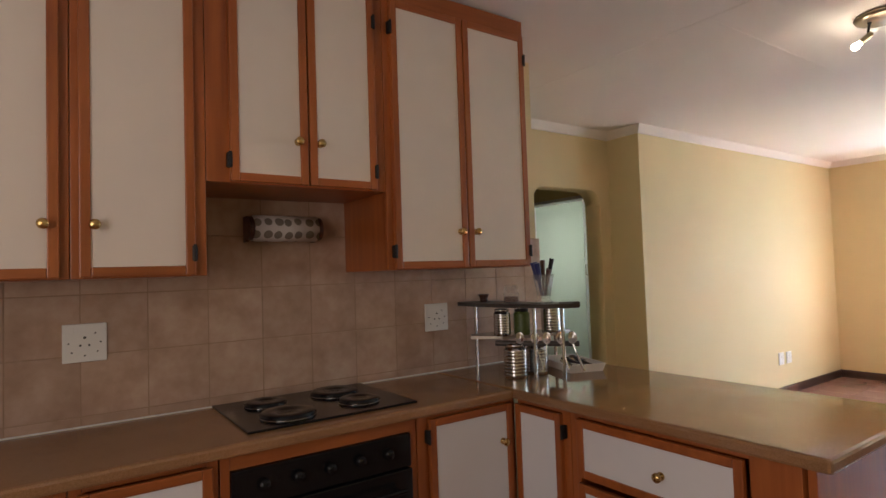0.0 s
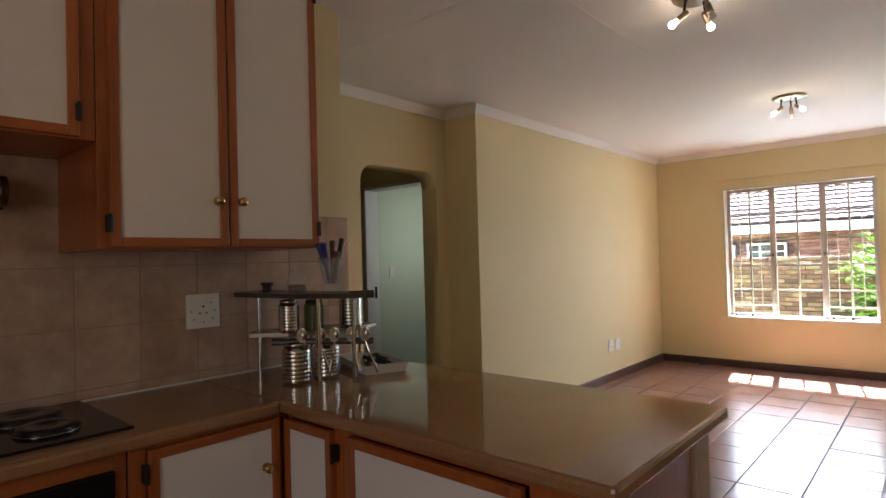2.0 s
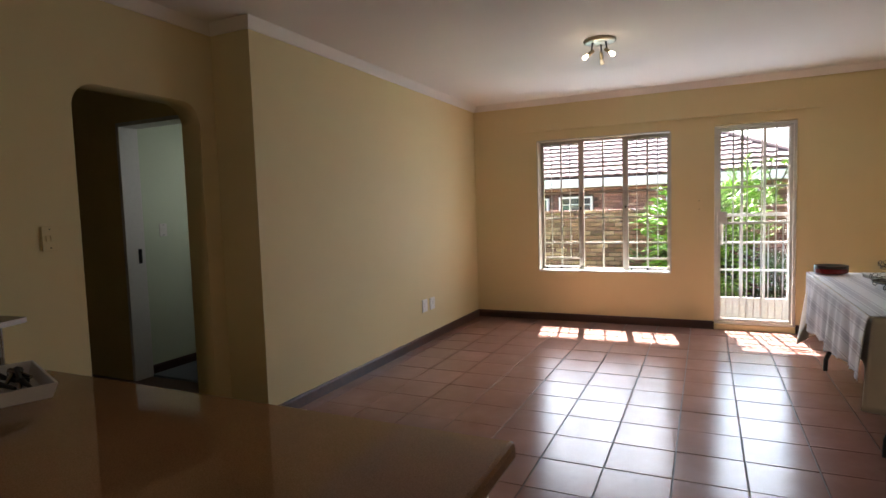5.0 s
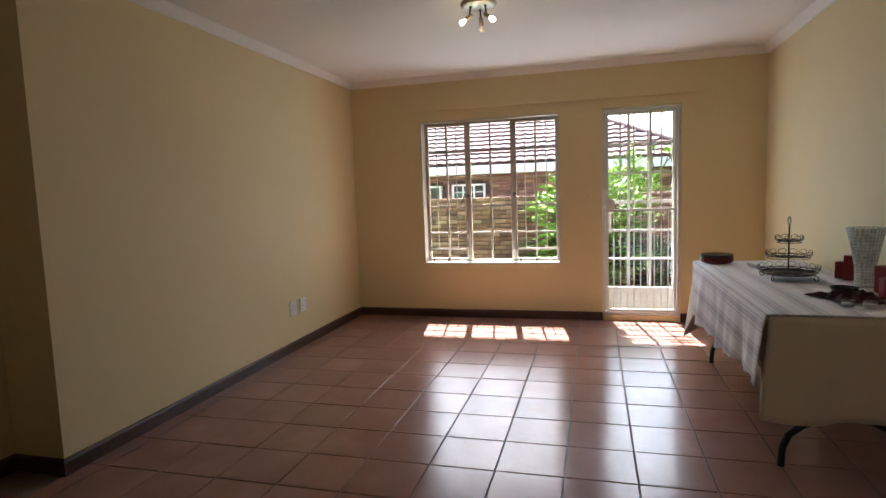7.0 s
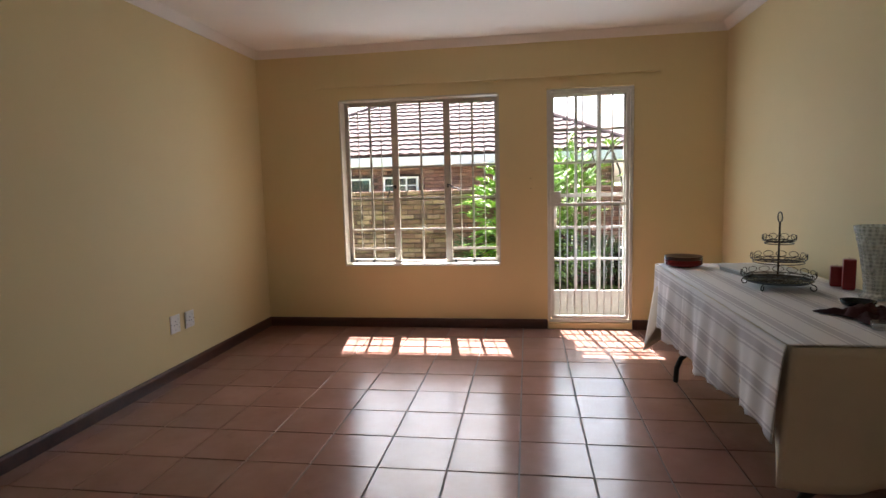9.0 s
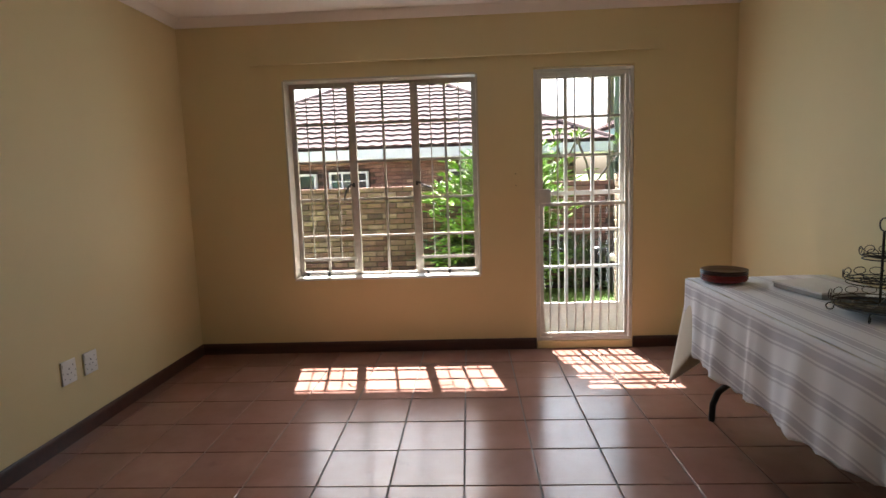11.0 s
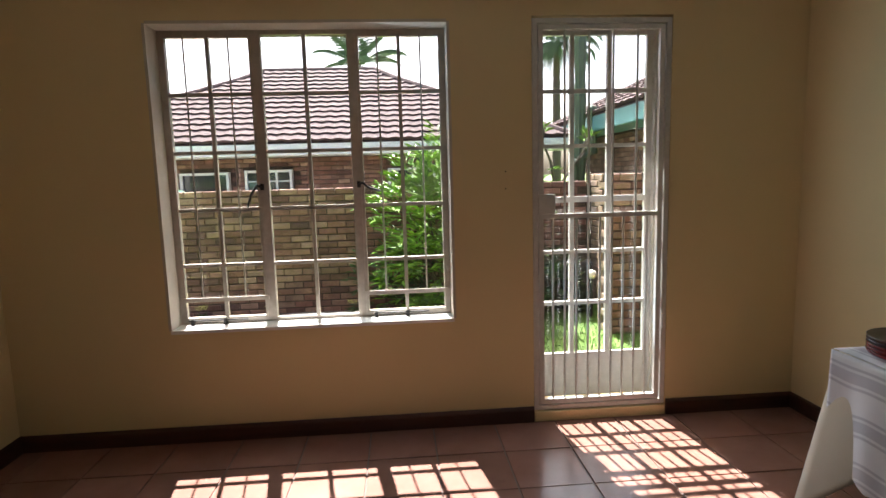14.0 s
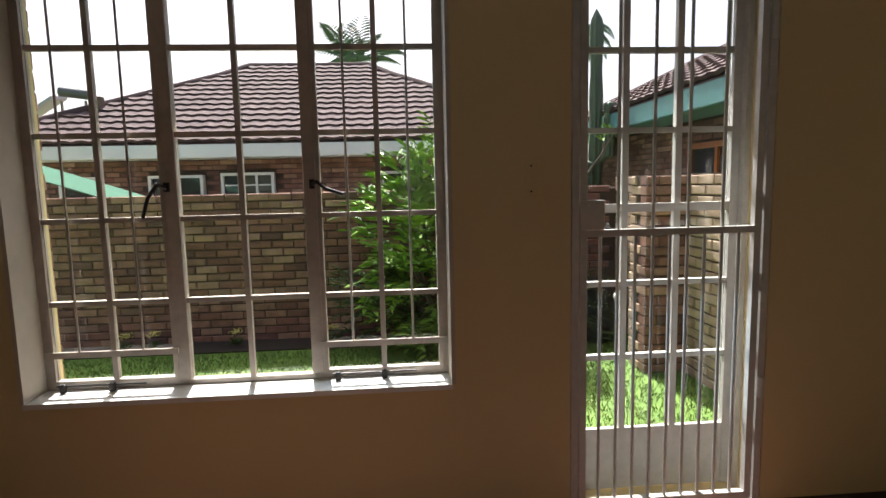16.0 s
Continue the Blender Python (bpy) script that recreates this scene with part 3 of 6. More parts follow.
def upper_unit(x0, x1, z0, doors, label, z1=2.515, stile=0.03, top=0.09, knob_side=1, hz0=0.07):
    u = empty("wall_cabinet", (x0, UF, z0), label, "kitchen cabinet", "upper kitchen cabinets")
    w, h, d = x1 - x0, z1 - z0, YT - UF - 0.002
    bm = boxes(((0, 0.02, 0), (0.016, d, h)), ((w - 0.016, 0.02, 0), (w, d, h)), ((0.016, 0.02, 0), (w - 0.016, d, 0.016)), ((0.016, 0.02, h - 0.016), (w - 0.016, d, h)), ((0.016, d - 0.006, 0.016), (w - 0.016, d, h - 0.016)))
    part("body", bm, M["oak"], u)
    ff = bmesh.new()
    sl, sr = (stile, stile) if isinstance(stile, float) else stile
    box(ff, (0, 0, 0), (sl, 0.0195, h), 0.002, 0)
    box(ff, (w - sr, 0, 0), (w, 0.0195, h), 0.002, 0)
    box(ff, (sl, 0, h - top), (w - sr, 0.0195, h), 0.002, 1)
    box(ff, (sl, 0, 0), (w - sr, 0.0195, 0.015), 0.002, 1)
    part("face_frame", ff, (M["oak"], M["oak_x"]), u)
    inner = w - sl - sr + 0.016
    dw = inner / doors - 0.003
    for k in range(doors):
        x = sl - 0.008 + k * (dw + 0.006) * 1.0
        right_hinged = k == doors - 1 and doors > 1
        if doors == 1:
            right_hinged = knob_side < 0
        kx = x + dw - 0.036 if not right_hinged else x + 0.036
        hx = x - 0.003 if not right_hinged else x + dw - 0.003
        cabinet_door(u, dw, h - top + 0.008, x, 0.004, (kx, 0.15), [(hx, hz0), (hx, h - top - 0.10)])
    return u


upper_unit(-6.290, -5.555, UB, 2, "tall orange oak wall cabinet with cream doors beside the arch wall", stile=(0.036, 0.022))
upper_unit(-6.93, -6.292, 1.69, 2, "short orange oak wall cabinet with cream doors above the hob", stile=(0.078, 0.050))
upper_unit(-7.286, -6.932, UB, 1, "tall orange oak wall cabinet with cream door beside hob recess", stile=(0.028, 0.040), knob_side=-1)
upper_unit(-7.660, -7.288, UB, 1, "tall orange oak wall cabinet with one closed cream door", stile=(0.030, 0.028), knob_side=1)
upper_unit(-8.42, -7.662, UB, 2, "tall orange oak wall cabinet with cream doors in kitchen corner", stile=(0.022, 0.022))


def base_unit(x0, x1, y, fronts, label, turn=0, depth=0.50, stile=(0.03, 0.03), name="base_cabinet"):
    u = empty(name, (x0, y, 0) if not turn else (y, x0, 0), label, "kitchen cabinet", "lower kitchen cabinets", turn)
    w, h = abs(x1 - x0), CZ - 0.0384
    bm = boxes(((0, 0.02, 0.10), (0.016, depth, h)), ((w - 0.016, 0.02, 0.10), (w, depth, h)), ((0.016, 0.02, 0.10), (w - 0.016, depth, 0.116)), ((0.016, depth - 0.006, 0.116), (w - 0.016, depth, h)))
    part("body", bm, M["oak"], u)
    part("plinth", boxes(((0, 0.06, 0), (w, 0.076, 0.10))), M["dark_wood"], u, "dark recessed plinth")
    ff = bmesh.new()
    box(ff, (0, 0, 0.10), (stile[0], 0.0195, h), 0.002, 0)
    box(ff, (w - stile[1], 0, 0.10), (w, 0.0195, h), 0.002, 0)
    box(ff, (stile[0], 0, h - 0.018), (w - stile[1], 0.0195, h), 0.002, 1)
    part("face_frame", ff, (M["oak"], M["oak_x"]), u)
    for kind, fx0, fx1, fz0, fz1, kx, kz, hx in fronts:
        cabinet_door(u, fx1 - fx0, fz1 - fz0, fx0, fz0, (kx, kz) if kx is not None else None, [(hx, fz1 - 0.06), (hx, fz0 + 0.08)] if hx is not None else None, "panel_low", name=kind)
    return u


BF = CF + 0.035
H = CZ - 0.0384
base_unit(-8.42, -7.30, BF, [("door", 0.02, 0.55, 0.12, H - 0.02, 0.50, 0.70, 0.014), ("door", 0.57, 1.10, 0.12, H - 0.02, 0.62, 0.70, 1.106)], "orange oak base cabinet with two closed white doors")
base_unit(-7.298, -6.94, BF, [("door", 0.018, 0.34, 0.12, H - 0.02, 0.30, 0.70, 0.010)], "orange oak base cabinet with one closed white door beside the oven")
base_unit(-6.27, PX0 + 0.035 - 0.002, BF, [("door", 0.045, 0.435, 0.12, H - 0.015, 0.385, 0.715, 0.038)], "orange oak base cabinet with a closed white corner door", stile=(0.045, 0.02))
PF = PX0 + 0.035
base_unit(BF - 0.022, 0.36, PF, [("door", 0.0, 0.24, 0.12, H - 0.02, None, None, 0.252)], "narrow orange oak base cabinet with one closed white door", turn=-90, stile=(0.012, 0.04))
base_unit(0.358, -0.40, PF, [("drawer", 0.04, 0.62, H - 0.22, H - 0.02, 0.368, H - 0.13, None), ("drawer", 0.04, 0.62, H - 0.45, H - 0.24, 0.33, H - 0.345, None), ("drawer", 0.04, 0.62, 0.12, H - 0.47, 0.33, 0.27, None)], "orange oak drawer unit with white drawer fronts at the peninsula", turn=-90, stile=(0.04, 0.13), name="drawer_cabinet")


M["post_paint"] = material("post_paint", plain((0.52, 0.38, 0.29), 0.08, 20, 0.3), rough=0.7)


def peninsula_panels():
    p = empty("peninsula_panel", (0, 0, 0), "orange oak panelling closing the end and back of the peninsula", "panelling")
    part("end_panel", boxes(((PF + 0.0205, PY + 0.055, 0), (PX1 - 0.16, PY + 0.077, H)), bevel=0.002), M["oak"], p)
    part("back_panel", boxes(((PX1 - 0.215, PY + 0.079, 0), (PX1 - 0.195, YT - 0.01, H))), M["oak"], p)
    part("corner_post", boxes(((PX1 - 0.135, PY + 0.045, 0), (PX1 - 0.03, PY + 0.15, H)), bevel=0.004), M["post_paint"], p, "pale pinkish painted post")
    return p


peninsula_panels()


def oven():
    o = empty("oven", (-6.935, BF, 0), "black glass built-in oven in an orange oak surround under the hob", "oven")
    w = 0.660
    for side in (((0, 0, 0.10), (0.026, 0.5, H)), ((w - 0.026, 0, 0.10), (w, 0.5, H))):
        part("side_panel", boxes(side), M["oak"], o, "orange oak oven surround")
    for rail in (((0.0265, 0, H - 0.045), (w - 0.0265, 0.5, H)), ((0.0265, 0, 0.10), (w - 0.0265, 0.5, 0.19))):
        part("housing_rail", boxes(rail), M["oak_x"], o, "orange oak oven surround")
    part("control_panel", boxes(((0.028, -0.012, H - 0.16), (w - 0.028, 0.30, H - 0.047)), bevel=0.003), M["black_gloss"], o)
    part("oven_door", boxes(((0.028, -0.020, 0.20), (w - 0.028, 0.30, H - 0.164)), bevel=0.004), M["black_gloss"], o, "black glass oven door")
    hb = rod(bmesh.new(), (0.08, -0.06, H - 0.22), (w - 0.08, -0.06, H - 0.22), 0.009)
    for x in (0.1, w - 0.1):
        rod(hb, (x, -0.06, H - 0.22), (x, -0.018, H - 0.22), 0.007)
    part("handle", hb, M["black_gloss"], o, "black bar handle")
    for k in range(5):
        kb = lathe(bmesh.new(), [(0.018, 0), (0.018, 0.012), (0.015, 0.022), (0.0, 0.023)], matrix=Matrix.Rotation(math.pi / 2, 4, "X"))
        q = part("dial", kb, M["black_gloss"], o)
        q.location = (0.12 + k * 0.105, -0.012, H - 0.10)
    return o


oven()


def hob():
    x0, x1, y0, y1 = -6.845, -6.24, 0.69, YT - 0.012
    h = empty("hob", (x0, y0, CZ), "black enamel electric hob with four plates in the worktop", "hob")
    w, d = x1 - x0, y1 - y0
    bm = boxes(((0, 0, 0.0), (w, d, 0.008)), bevel=0.003)
    part("hob_surface", bm, M["black_gloss"], h)
    for px, py, r in ((0.17, 0.13, 0.090), (0.445, 0.15, 0.072), (0.16, 0.335, 0.072), (0.43, 0.335, 0.090)):
        pl = lathe(bmesh.new(), [(r + 0.004, 0.0), (r + 0.004, 0.006), (r, 0.009), (r, 0.013), (r - 0.006, 0.0155), (r * 0.35, 0.0155), (r * 0.32, 0.0135), (0.0, 0.0135)], sides=40)
        q = part("hot_plate", pl, [M["black_gloss"]], h, "round black hot plate with a bright rim")
        q.location = (px, py, 0.008)
        ring = bmesh.new()
        prof = [(r + 0.0043, 0.0), (r + 0.0055, 0.0005), (r + 0.0055, 0.0015), (r + 0.0043, 0.002)]
        lathe(ring, prof, sides=40)
        for f in [f for f in ring.faces if len(f.verts) > 4]:
            ring.faces.remove(f)
        part("rim", ring, M["chrome"], q)
    return h


hob()

# ---- ceiling lamps ----
bulb_glow = material("bulb_glow", None)
_b = bulb_glow.node_tree.nodes["Principled BSDF"]
_b.inputs["Emission Color"].default_value, _b.inputs["Emission Strength"].default_value = (1.0, 0.84, 0.60, 1), 1.6
bulb_off = material("frosted_bulb", plain((0.75, 0.70, 0.60), 0.05, 30, 0.05), rough=0.2)


def spot_lamp(x, y, turn, lit, label):
    l = empty("ceiling_lamp", (x, y, TOP), label, "ceiling lamp", "three-spot ceiling lamps", turn)
    part("canopy", lathe(bmesh.new(), [(0.0, -0.002), (0.115, -0.002), (0.118, -0.008), (0.112, -0.020), (0.095, -0.026), (0.0, -0.028)][::-1], sides=36), M["nickel"], l, "round brushed brass canopy plate")
    for k in range(3):
        a = math.radians(120 * k + 20)
        c, s = math.cos(a), math.sin(a)
        p = Vector((0.055 * c, 0.055 * s, -0.027))
        q = p + Vector((0.010 * c, 0.010 * s, -0.065))
        arm = rod(bmesh.new(), p, q, 0.0055)
        bmesh.ops.create_uvsphere(arm, u_segments=12, v_segments=8, radius=0.010, matrix=Matrix.Translation(q))
        bmesh.ops.create_uvsphere(arm, u_segments=12, v_segments=8, radius=0.009, matrix=Matrix.Translation(p))
        sp = part("spot_arm", arm, M["black_iron"], l)
        aim = Vector((c * 0.70, s * 0.70, -0.52 if lit[k] else -1.6)).normalized()
        m = Matrix.Translation(q) @ aim.to_track_quat("Z", "Y").to_matrix().to_4x4()
        holder = lathe(bmesh.new(), [(0.0, -0.024), (0.011, -0.022), (0.014, -0.010), (0.0145, 0.028), (0.016, 0.033), (0.0, 0.033)], sides=18, matrix=m)
        part("holder", holder, M["nickel"], sp)
        b = lathe(bmesh.new(), [(0.010, 0.034), (0.0125, 0.044)] + [(0.0175 * math.sin(t), 0.062 - 0.0175 * math.cos(t)) for t in np.linspace(0.65, math.pi, 9)], sides=18, matrix=m)
        part("bulb", b, bulb_glow if lit[k] else bulb_off, sp, "glowing warm bulb" if lit[k] else "unlit frosted bulb")
    return l


spot_lamp(-4.10, -0.14, 92, (True, False, True), "round brass ceiling lamp with two glowing spots near kitchen")
spot_lamp(-1.76, -0.085, 100, (True, True, False), "round nickel ceiling lamp with three spots above living floor")
for n, (lx, ly) in enumerate(((-4.10, -0.14), (-1.76, -0.085))):
    pd = bpy.data.lights.new("ceiling_lamp_light", "POINT")
    pd.energy, pd.color, pd.shadow_soft_size = 0.05, (1.0, 0.80, 0.55), 0.08
    new("ceiling_lamp_light", pd).location = (lx, ly, TOP - 0.19)


# ---- on the worktop ----
def sweep(bm, points, widths, z0, z1):
    """An upright-sided slab along a curved line, with a width at each point."""
    top, bot = [], []
    L, R = [], []
    for k, p in enumerate(points):
        a = Vector(points[max(k - 1, 0)])
        b = Vector(points[min(k + 1, len(points) - 1)])
        d = (b - a).normalized()
        n = Vector((-d.y, d.x))
        L.append(Vector(p) + n * widths[k] / 2)
        R.append(Vector(p) - n * widths[k] / 2)
    loop = L + R[::-1]
    lo = [bm.verts.new((*p, z0)) for p in loop]
    hi = [bm.verts.new((*p, z1)) for p in loop]
    bm.faces.new(hi)
    bm.faces.new(lo[::-1])
    for k in range(len(loop)):
        j = (k + 1) % len(loop)
        bm.faces.new((lo[k], lo[j], hi[j], hi[k]))
    bmesh.ops.recalc_face_normals(bm, faces=bm.faces)
    return bm


def shelf_board(bm, corner, a, b, z, t=0.012, bulge=0.05, n=12):
    """A corner shelf: straight along the wall corner, with a curved front from a to b."""
    a, b, c = Vector(a), Vector(b), Vector(corner)
    front = []
    out = ((a + b) / 2 - c).normalized()
    for k in range(n + 1):
        s = k / n
        front.append(a.lerp(b, s) + out * bulge * math.sin(math.pi * s))
    loop = [c] + front
    lo = [bm.verts.new((*p, z - t)) for p in loop]
    hi = [bm.verts.new((*p, z)) for p in loop]
    bm.faces.new(hi)
    bm.faces.new(lo[::-1])
    for k in range(len(loop)):
        j = (k + 1) % len(loop)
        bm.faces.new((lo[k], lo[j], hi[j], hi[k]))
    bmesh.ops.recalc_face_normals(bm, faces=bm.faces)
    return bm


def corner_rack():
    r = empty("corner_rack", (0, 0, CZ), "three-tier steel corner rack with curved dark shelves on the worktop", "rack")
    dark = material("dark_rack_shelf", plain((0.10, 0.085, 0.075), 0.15, 40, 0.1), metal=0.7, rough=0.28)
    for name, (x, y), z in (("post", (-5.61, 1.135), 0.315), ("post", (-5.635, 0.70), 0.315), ("post", (-5.53, 0.635), 0.315), ("post", (-5.49, 0.95), 0.315), ("post", (-5.20, 1.00), 0.155), ("post", (-5.26, 1.10), 0.155)):
        part(name, rod(bmesh.new(), (x, y, 0), (x, y, z), 0.0075, sides=14), M["chrome"], r)
    part("shelf", sweep(bmesh.new(), [(-5.63, 1.15), (-5.62, 0.95), (-5.60, 0.78), (-5.56, 0.66), (-5.50, 0.60)], [0.16, 0.17, 0.17, 0.15, 0.09], 0.305, 0.322), dark, r, "dark curved top shelf")
    part("shelf", sweep(bmesh.new(), [(-5.63, 1.15), (-5.52, 1.06), (-5.40, 0.99), (-5.28, 0.97), (-5.17, 0.98)], [0.16, 0.20, 0.20, 0.16, 0.10], 0.145, 0.160), material("dull_steel", plain((0.30, 0.25, 0.20), 0.1, 50, 0.05), metal=0.8, rough=0.35), r, "brushed steel lower shelf")
    part("rail", rod(bmesh.new(), (-5.72, 0.86, 0.150), (-5.47, 0.60, 0.145), 0.012, sides=14), dark, r, "dark round hanging rail")
    part("rail", rod(bmesh.new(), (-5.56, 0.62, 0.314), (-5.48, 0.585, 0.314), 0.014, sides=14), dark, r, "dark rounded shelf tip")
    return r


corner_rack()


def tin(x, y, z, h, r, mat, label, lid=True):
    t = empty("storage_tin", (x, y, z), label, "tin", "storage tins")
    n = 8
    prof = [(r * 0.94, 0.0), (r, 0.004)]
    for k in range(n):
        a = 0.008 + (h * 0.82 - 0.008) * k / n
        b = 0.008 + (h * 0.82 - 0.008) * (k + 1) / n
        prof += [(r * 1.0, a + 0.0008), (r * 1.035, (a + b) / 2), (r * 1.0, b - 0.0008)]
    prof += [(r * 0.96, h * 0.84), (r * 0.80, h * 0.87), (r * 0.80, h * 0.88)]
    part("body", lathe(bmesh.new(), prof, sides=28), mat, t)
    part("lid", lathe(bmesh.new(), [(r * 0.86, h * 0.881), (r * 0.88, h * 0.95), (r * 0.80, h * 0.985), (r * 0.3, h), (0.0, h)], sides=28), M["chrome"] if lid else M["black_iron"], t)
    return t


green = material("green_tin_paint", plain((0.09, 0.12, 0.02), 0.2, 30, 0.1), rough=0.4)
tin(-5.66, 0.80, CZ, 0.150, 0.050, M["chrome"], "ribbed shiny steel storage tin under the rack")
tin(-5.53, 0.80, CZ, 0.140, 0.048, M["chrome"], "ribbed shiny steel storage tin behind another under rack")
tin(-5.565, 0.99, CZ + 0.160, 0.130, 0.040, M["chrome"], "ribbed shiny steel storage tin on the rack shelf")
tin(-5.475, 0.95, CZ + 0.160, 0.125, 0.038, green, "dark green storage tin on the rack shelf", False)
tin(-5.33, 0.90, CZ + 0.160, 0.150, 0.046, M["chrome"], "ribbed shiny steel tin at the shelf end")


def jug():
    j = empty("knife_vase", (-5.575, 0.695, CZ + 0.322), "clear flared glass vase holding blue and brown handled knives", "vase")
    part("body", lathe(bmesh.new(), [(0.036, 0.0), (0.040, 0.006), (0.026, 0.020), (0.030, 0.030), (0.038, 0.075), (0.048, 0.125), (0.046, 0.125), (0.036, 0.075), (0.027, 0.032), (0.0, 0.030)], sides=10), M["clear_glass"], j)
    blue = material("blue_handle", plain((0.03, 0.035, 0.16), 0.2, 40, 0.1), rough=0.4)
    brown = material("brown_handle", plain((0.12, 0.05, 0.03), 0.3, 40, 0.2), rough=0.5)
    for k, (a, l, m, w) in enumerate(((2.6, 0.178, blue, 0.014), (2.1, 0.172, blue, 0.013), (3.2, 0.174, blue, 0.013), (0.8, 0.185, brown, 0.010), (0.1, 0.150, brown, 0.009), (5.4, 0.192, M["black_iron"], 0.009), (4.6, 0.145, brown, 0.010))):
        q = Vector((0.040 * math.cos(a), 0.040 * math.sin(a), l))
        bm = rod(bmesh.new(), (0.008 * math.cos(a), 0.008 * math.sin(a), 0.034), q * 0.62, w * 0.45, sides=8)
        rod(bm, q * 0.60, q, w * 0.8, w * 1.15, sides=8)
        part("knife", bm, m, j)
    return j


jug()


def jar():
    j = empty("glass_jar", (-5.595, 0.885, CZ + 0.322), "small clear glass jar with cork on the top shelf", "jar")
    part("body", lathe(bmesh.new(), [(0.032, 0.0), (0.037, 0.004), (0.037, 0.042), (0.027, 0.054), (0.025, 0.058), (0.0, 0.058)], sides=24), M["clear_glass"], j)
    part("lid", lathe(bmesh.new(), [(0.0, 0.0585), (0.031, 0.0585), (0.032, 0.070), (0.026, 0.080), (0.0, 0.080)], sides=24), M["clear_glass"], j, "pale glass stopper")
    part("contents", lathe(bmesh.new(), [(0.0, 0.005), (0.031, 0.005), (0.031, 0.026), (0.0, 0.028)], sides=20), material("brown_spice", plain((0.20, 0.10, 0.05), 0.3, 200, 0.4), rough=0.9), j)
    return j


jar()
sb = empty("small_pot", (-5.615, 1.06, CZ + 0.322), "small turned brown wooden pot on the top shelf", "pot")
part("body", lathe(bmesh.new(), [(0.016, 0.0), (0.020, 0.004), (0.017, 0.014), (0.024, 0.028), (0.027, 0.036), (0.022, 0.036), (0.0, 0.030)], sides=24), M["dark_wood"], sb)


def utensil(x, y, lean, turn, kind, length, label):
    """A spoon or whisk hung head up on the rail, its handle down."""
    u = empty(kind, (x, y, CZ + 0.152), label, kind.replace("_", " "), "hanging utensils", turn)
    bm = bmesh.new()
    pts = [Vector((0, -0.012, 0.0)), Vector((lean * 0.3, -0.020, -length * 0.35)), Vector((lean, -0.015, -length))]
    for a, b, r1, r2 in zip(pts, pts[1:], (0.0030, 0.0035), (0.0035, 0.0065)):
        rod(bm, a, b, r1, r2, sides=8)
    part("handle", bm, M["chrome"], u)
    m = Matrix.Translation((0, -0.012, 0.020)) @ Matrix.Rotation(1.3, 4, "X") @ Matrix.Diagonal((0.9, 1.25, 0.5, 1))
    hd = lathe(bmesh.new(), [(0.0, -0.016), (0.010, -0.014), (0.018, -0.006), (0.022, 0.004), (0.020, 0.004), (0.012, -0.008), (0.0, -0.012)], sides=18, matrix=m)
    part("bowl", hd, M["chrome"], u)
    return u


for k, (s, lean, l, lab) in enumerate(((0.30, -0.01, 0.135, "shiny steel ladle hanging from the rack rail"), (0.48, 0.035, 0.125, "shiny steel spoon leaning from the rack rail"), (0.62, -0.02, 0.130, "shiny steel serving spoon on the rack rail"), (0.78, 0.03, 0.110, "short shiny steel spoon on the rack rail"), (0.92, 0.045, 0.120, "shiny steel slotted spoon at rail end"))):
    utensil(-5.72 + 0.25 * s, 0.86 - 0.26 * s, lean, -45, "serving_spoon", l, lab)


def cutlery_tray():
    t = empty("cutlery_tray", (-5.43, 0.695, CZ), "shallow white plastic tray of dark cutlery on the worktop", "tray", "", -20)
    bm = bmesh.new()
    w, d, h, k = 0.165, 0.30, 0.036, 0.010
    outer = [(-0.01, -0.01), (w + 0.01, -0.01), (w + 0.01, d + 0.01), (-0.01, d + 0.01)]
    rings = []
    for o, z in ((0.012, 0.0), (0.0, h), (0.006, h), (0.015, 0.004)):
        rings.append([bm.verts.new((x + (o if x < w / 2 else -o), y + (o if y < d / 2 else -o), z)) for x, y in outer])
    bm.faces.new(rings[0][::-1])
    for a, b in zip(rings, rings[1:]):
        for i in range(4):
            bm.faces.new((a[i], a[(i + 1) % 4], b[(i + 1) % 4], b[i]))
    bm.faces.new(rings[-1])
    part("tray_body", bm, M["plastic"], t)
    rng = random.Random(4)
    for i in range(14):
        x, y, a = rng.uniform(0.03, w - 0.03), rng.uniform(0.07, d - 0.07), rng.uniform(0.9, 2.2)
        z = 0.012 + 0.0018 * i
        dx, dy = 0.055 * math.cos(a) * 0.6, 0.055 * math.sin(a)
        b = rod(bmesh.new(), (x - dx, y - dy, z), (x + dx, y + dy, z + 0.004), 0.004, 0.009, sides=8)
        part("cutlery", b, M["black_iron"] if i % 3 else M["chrome"], t)
    return t


cutlery_tray()


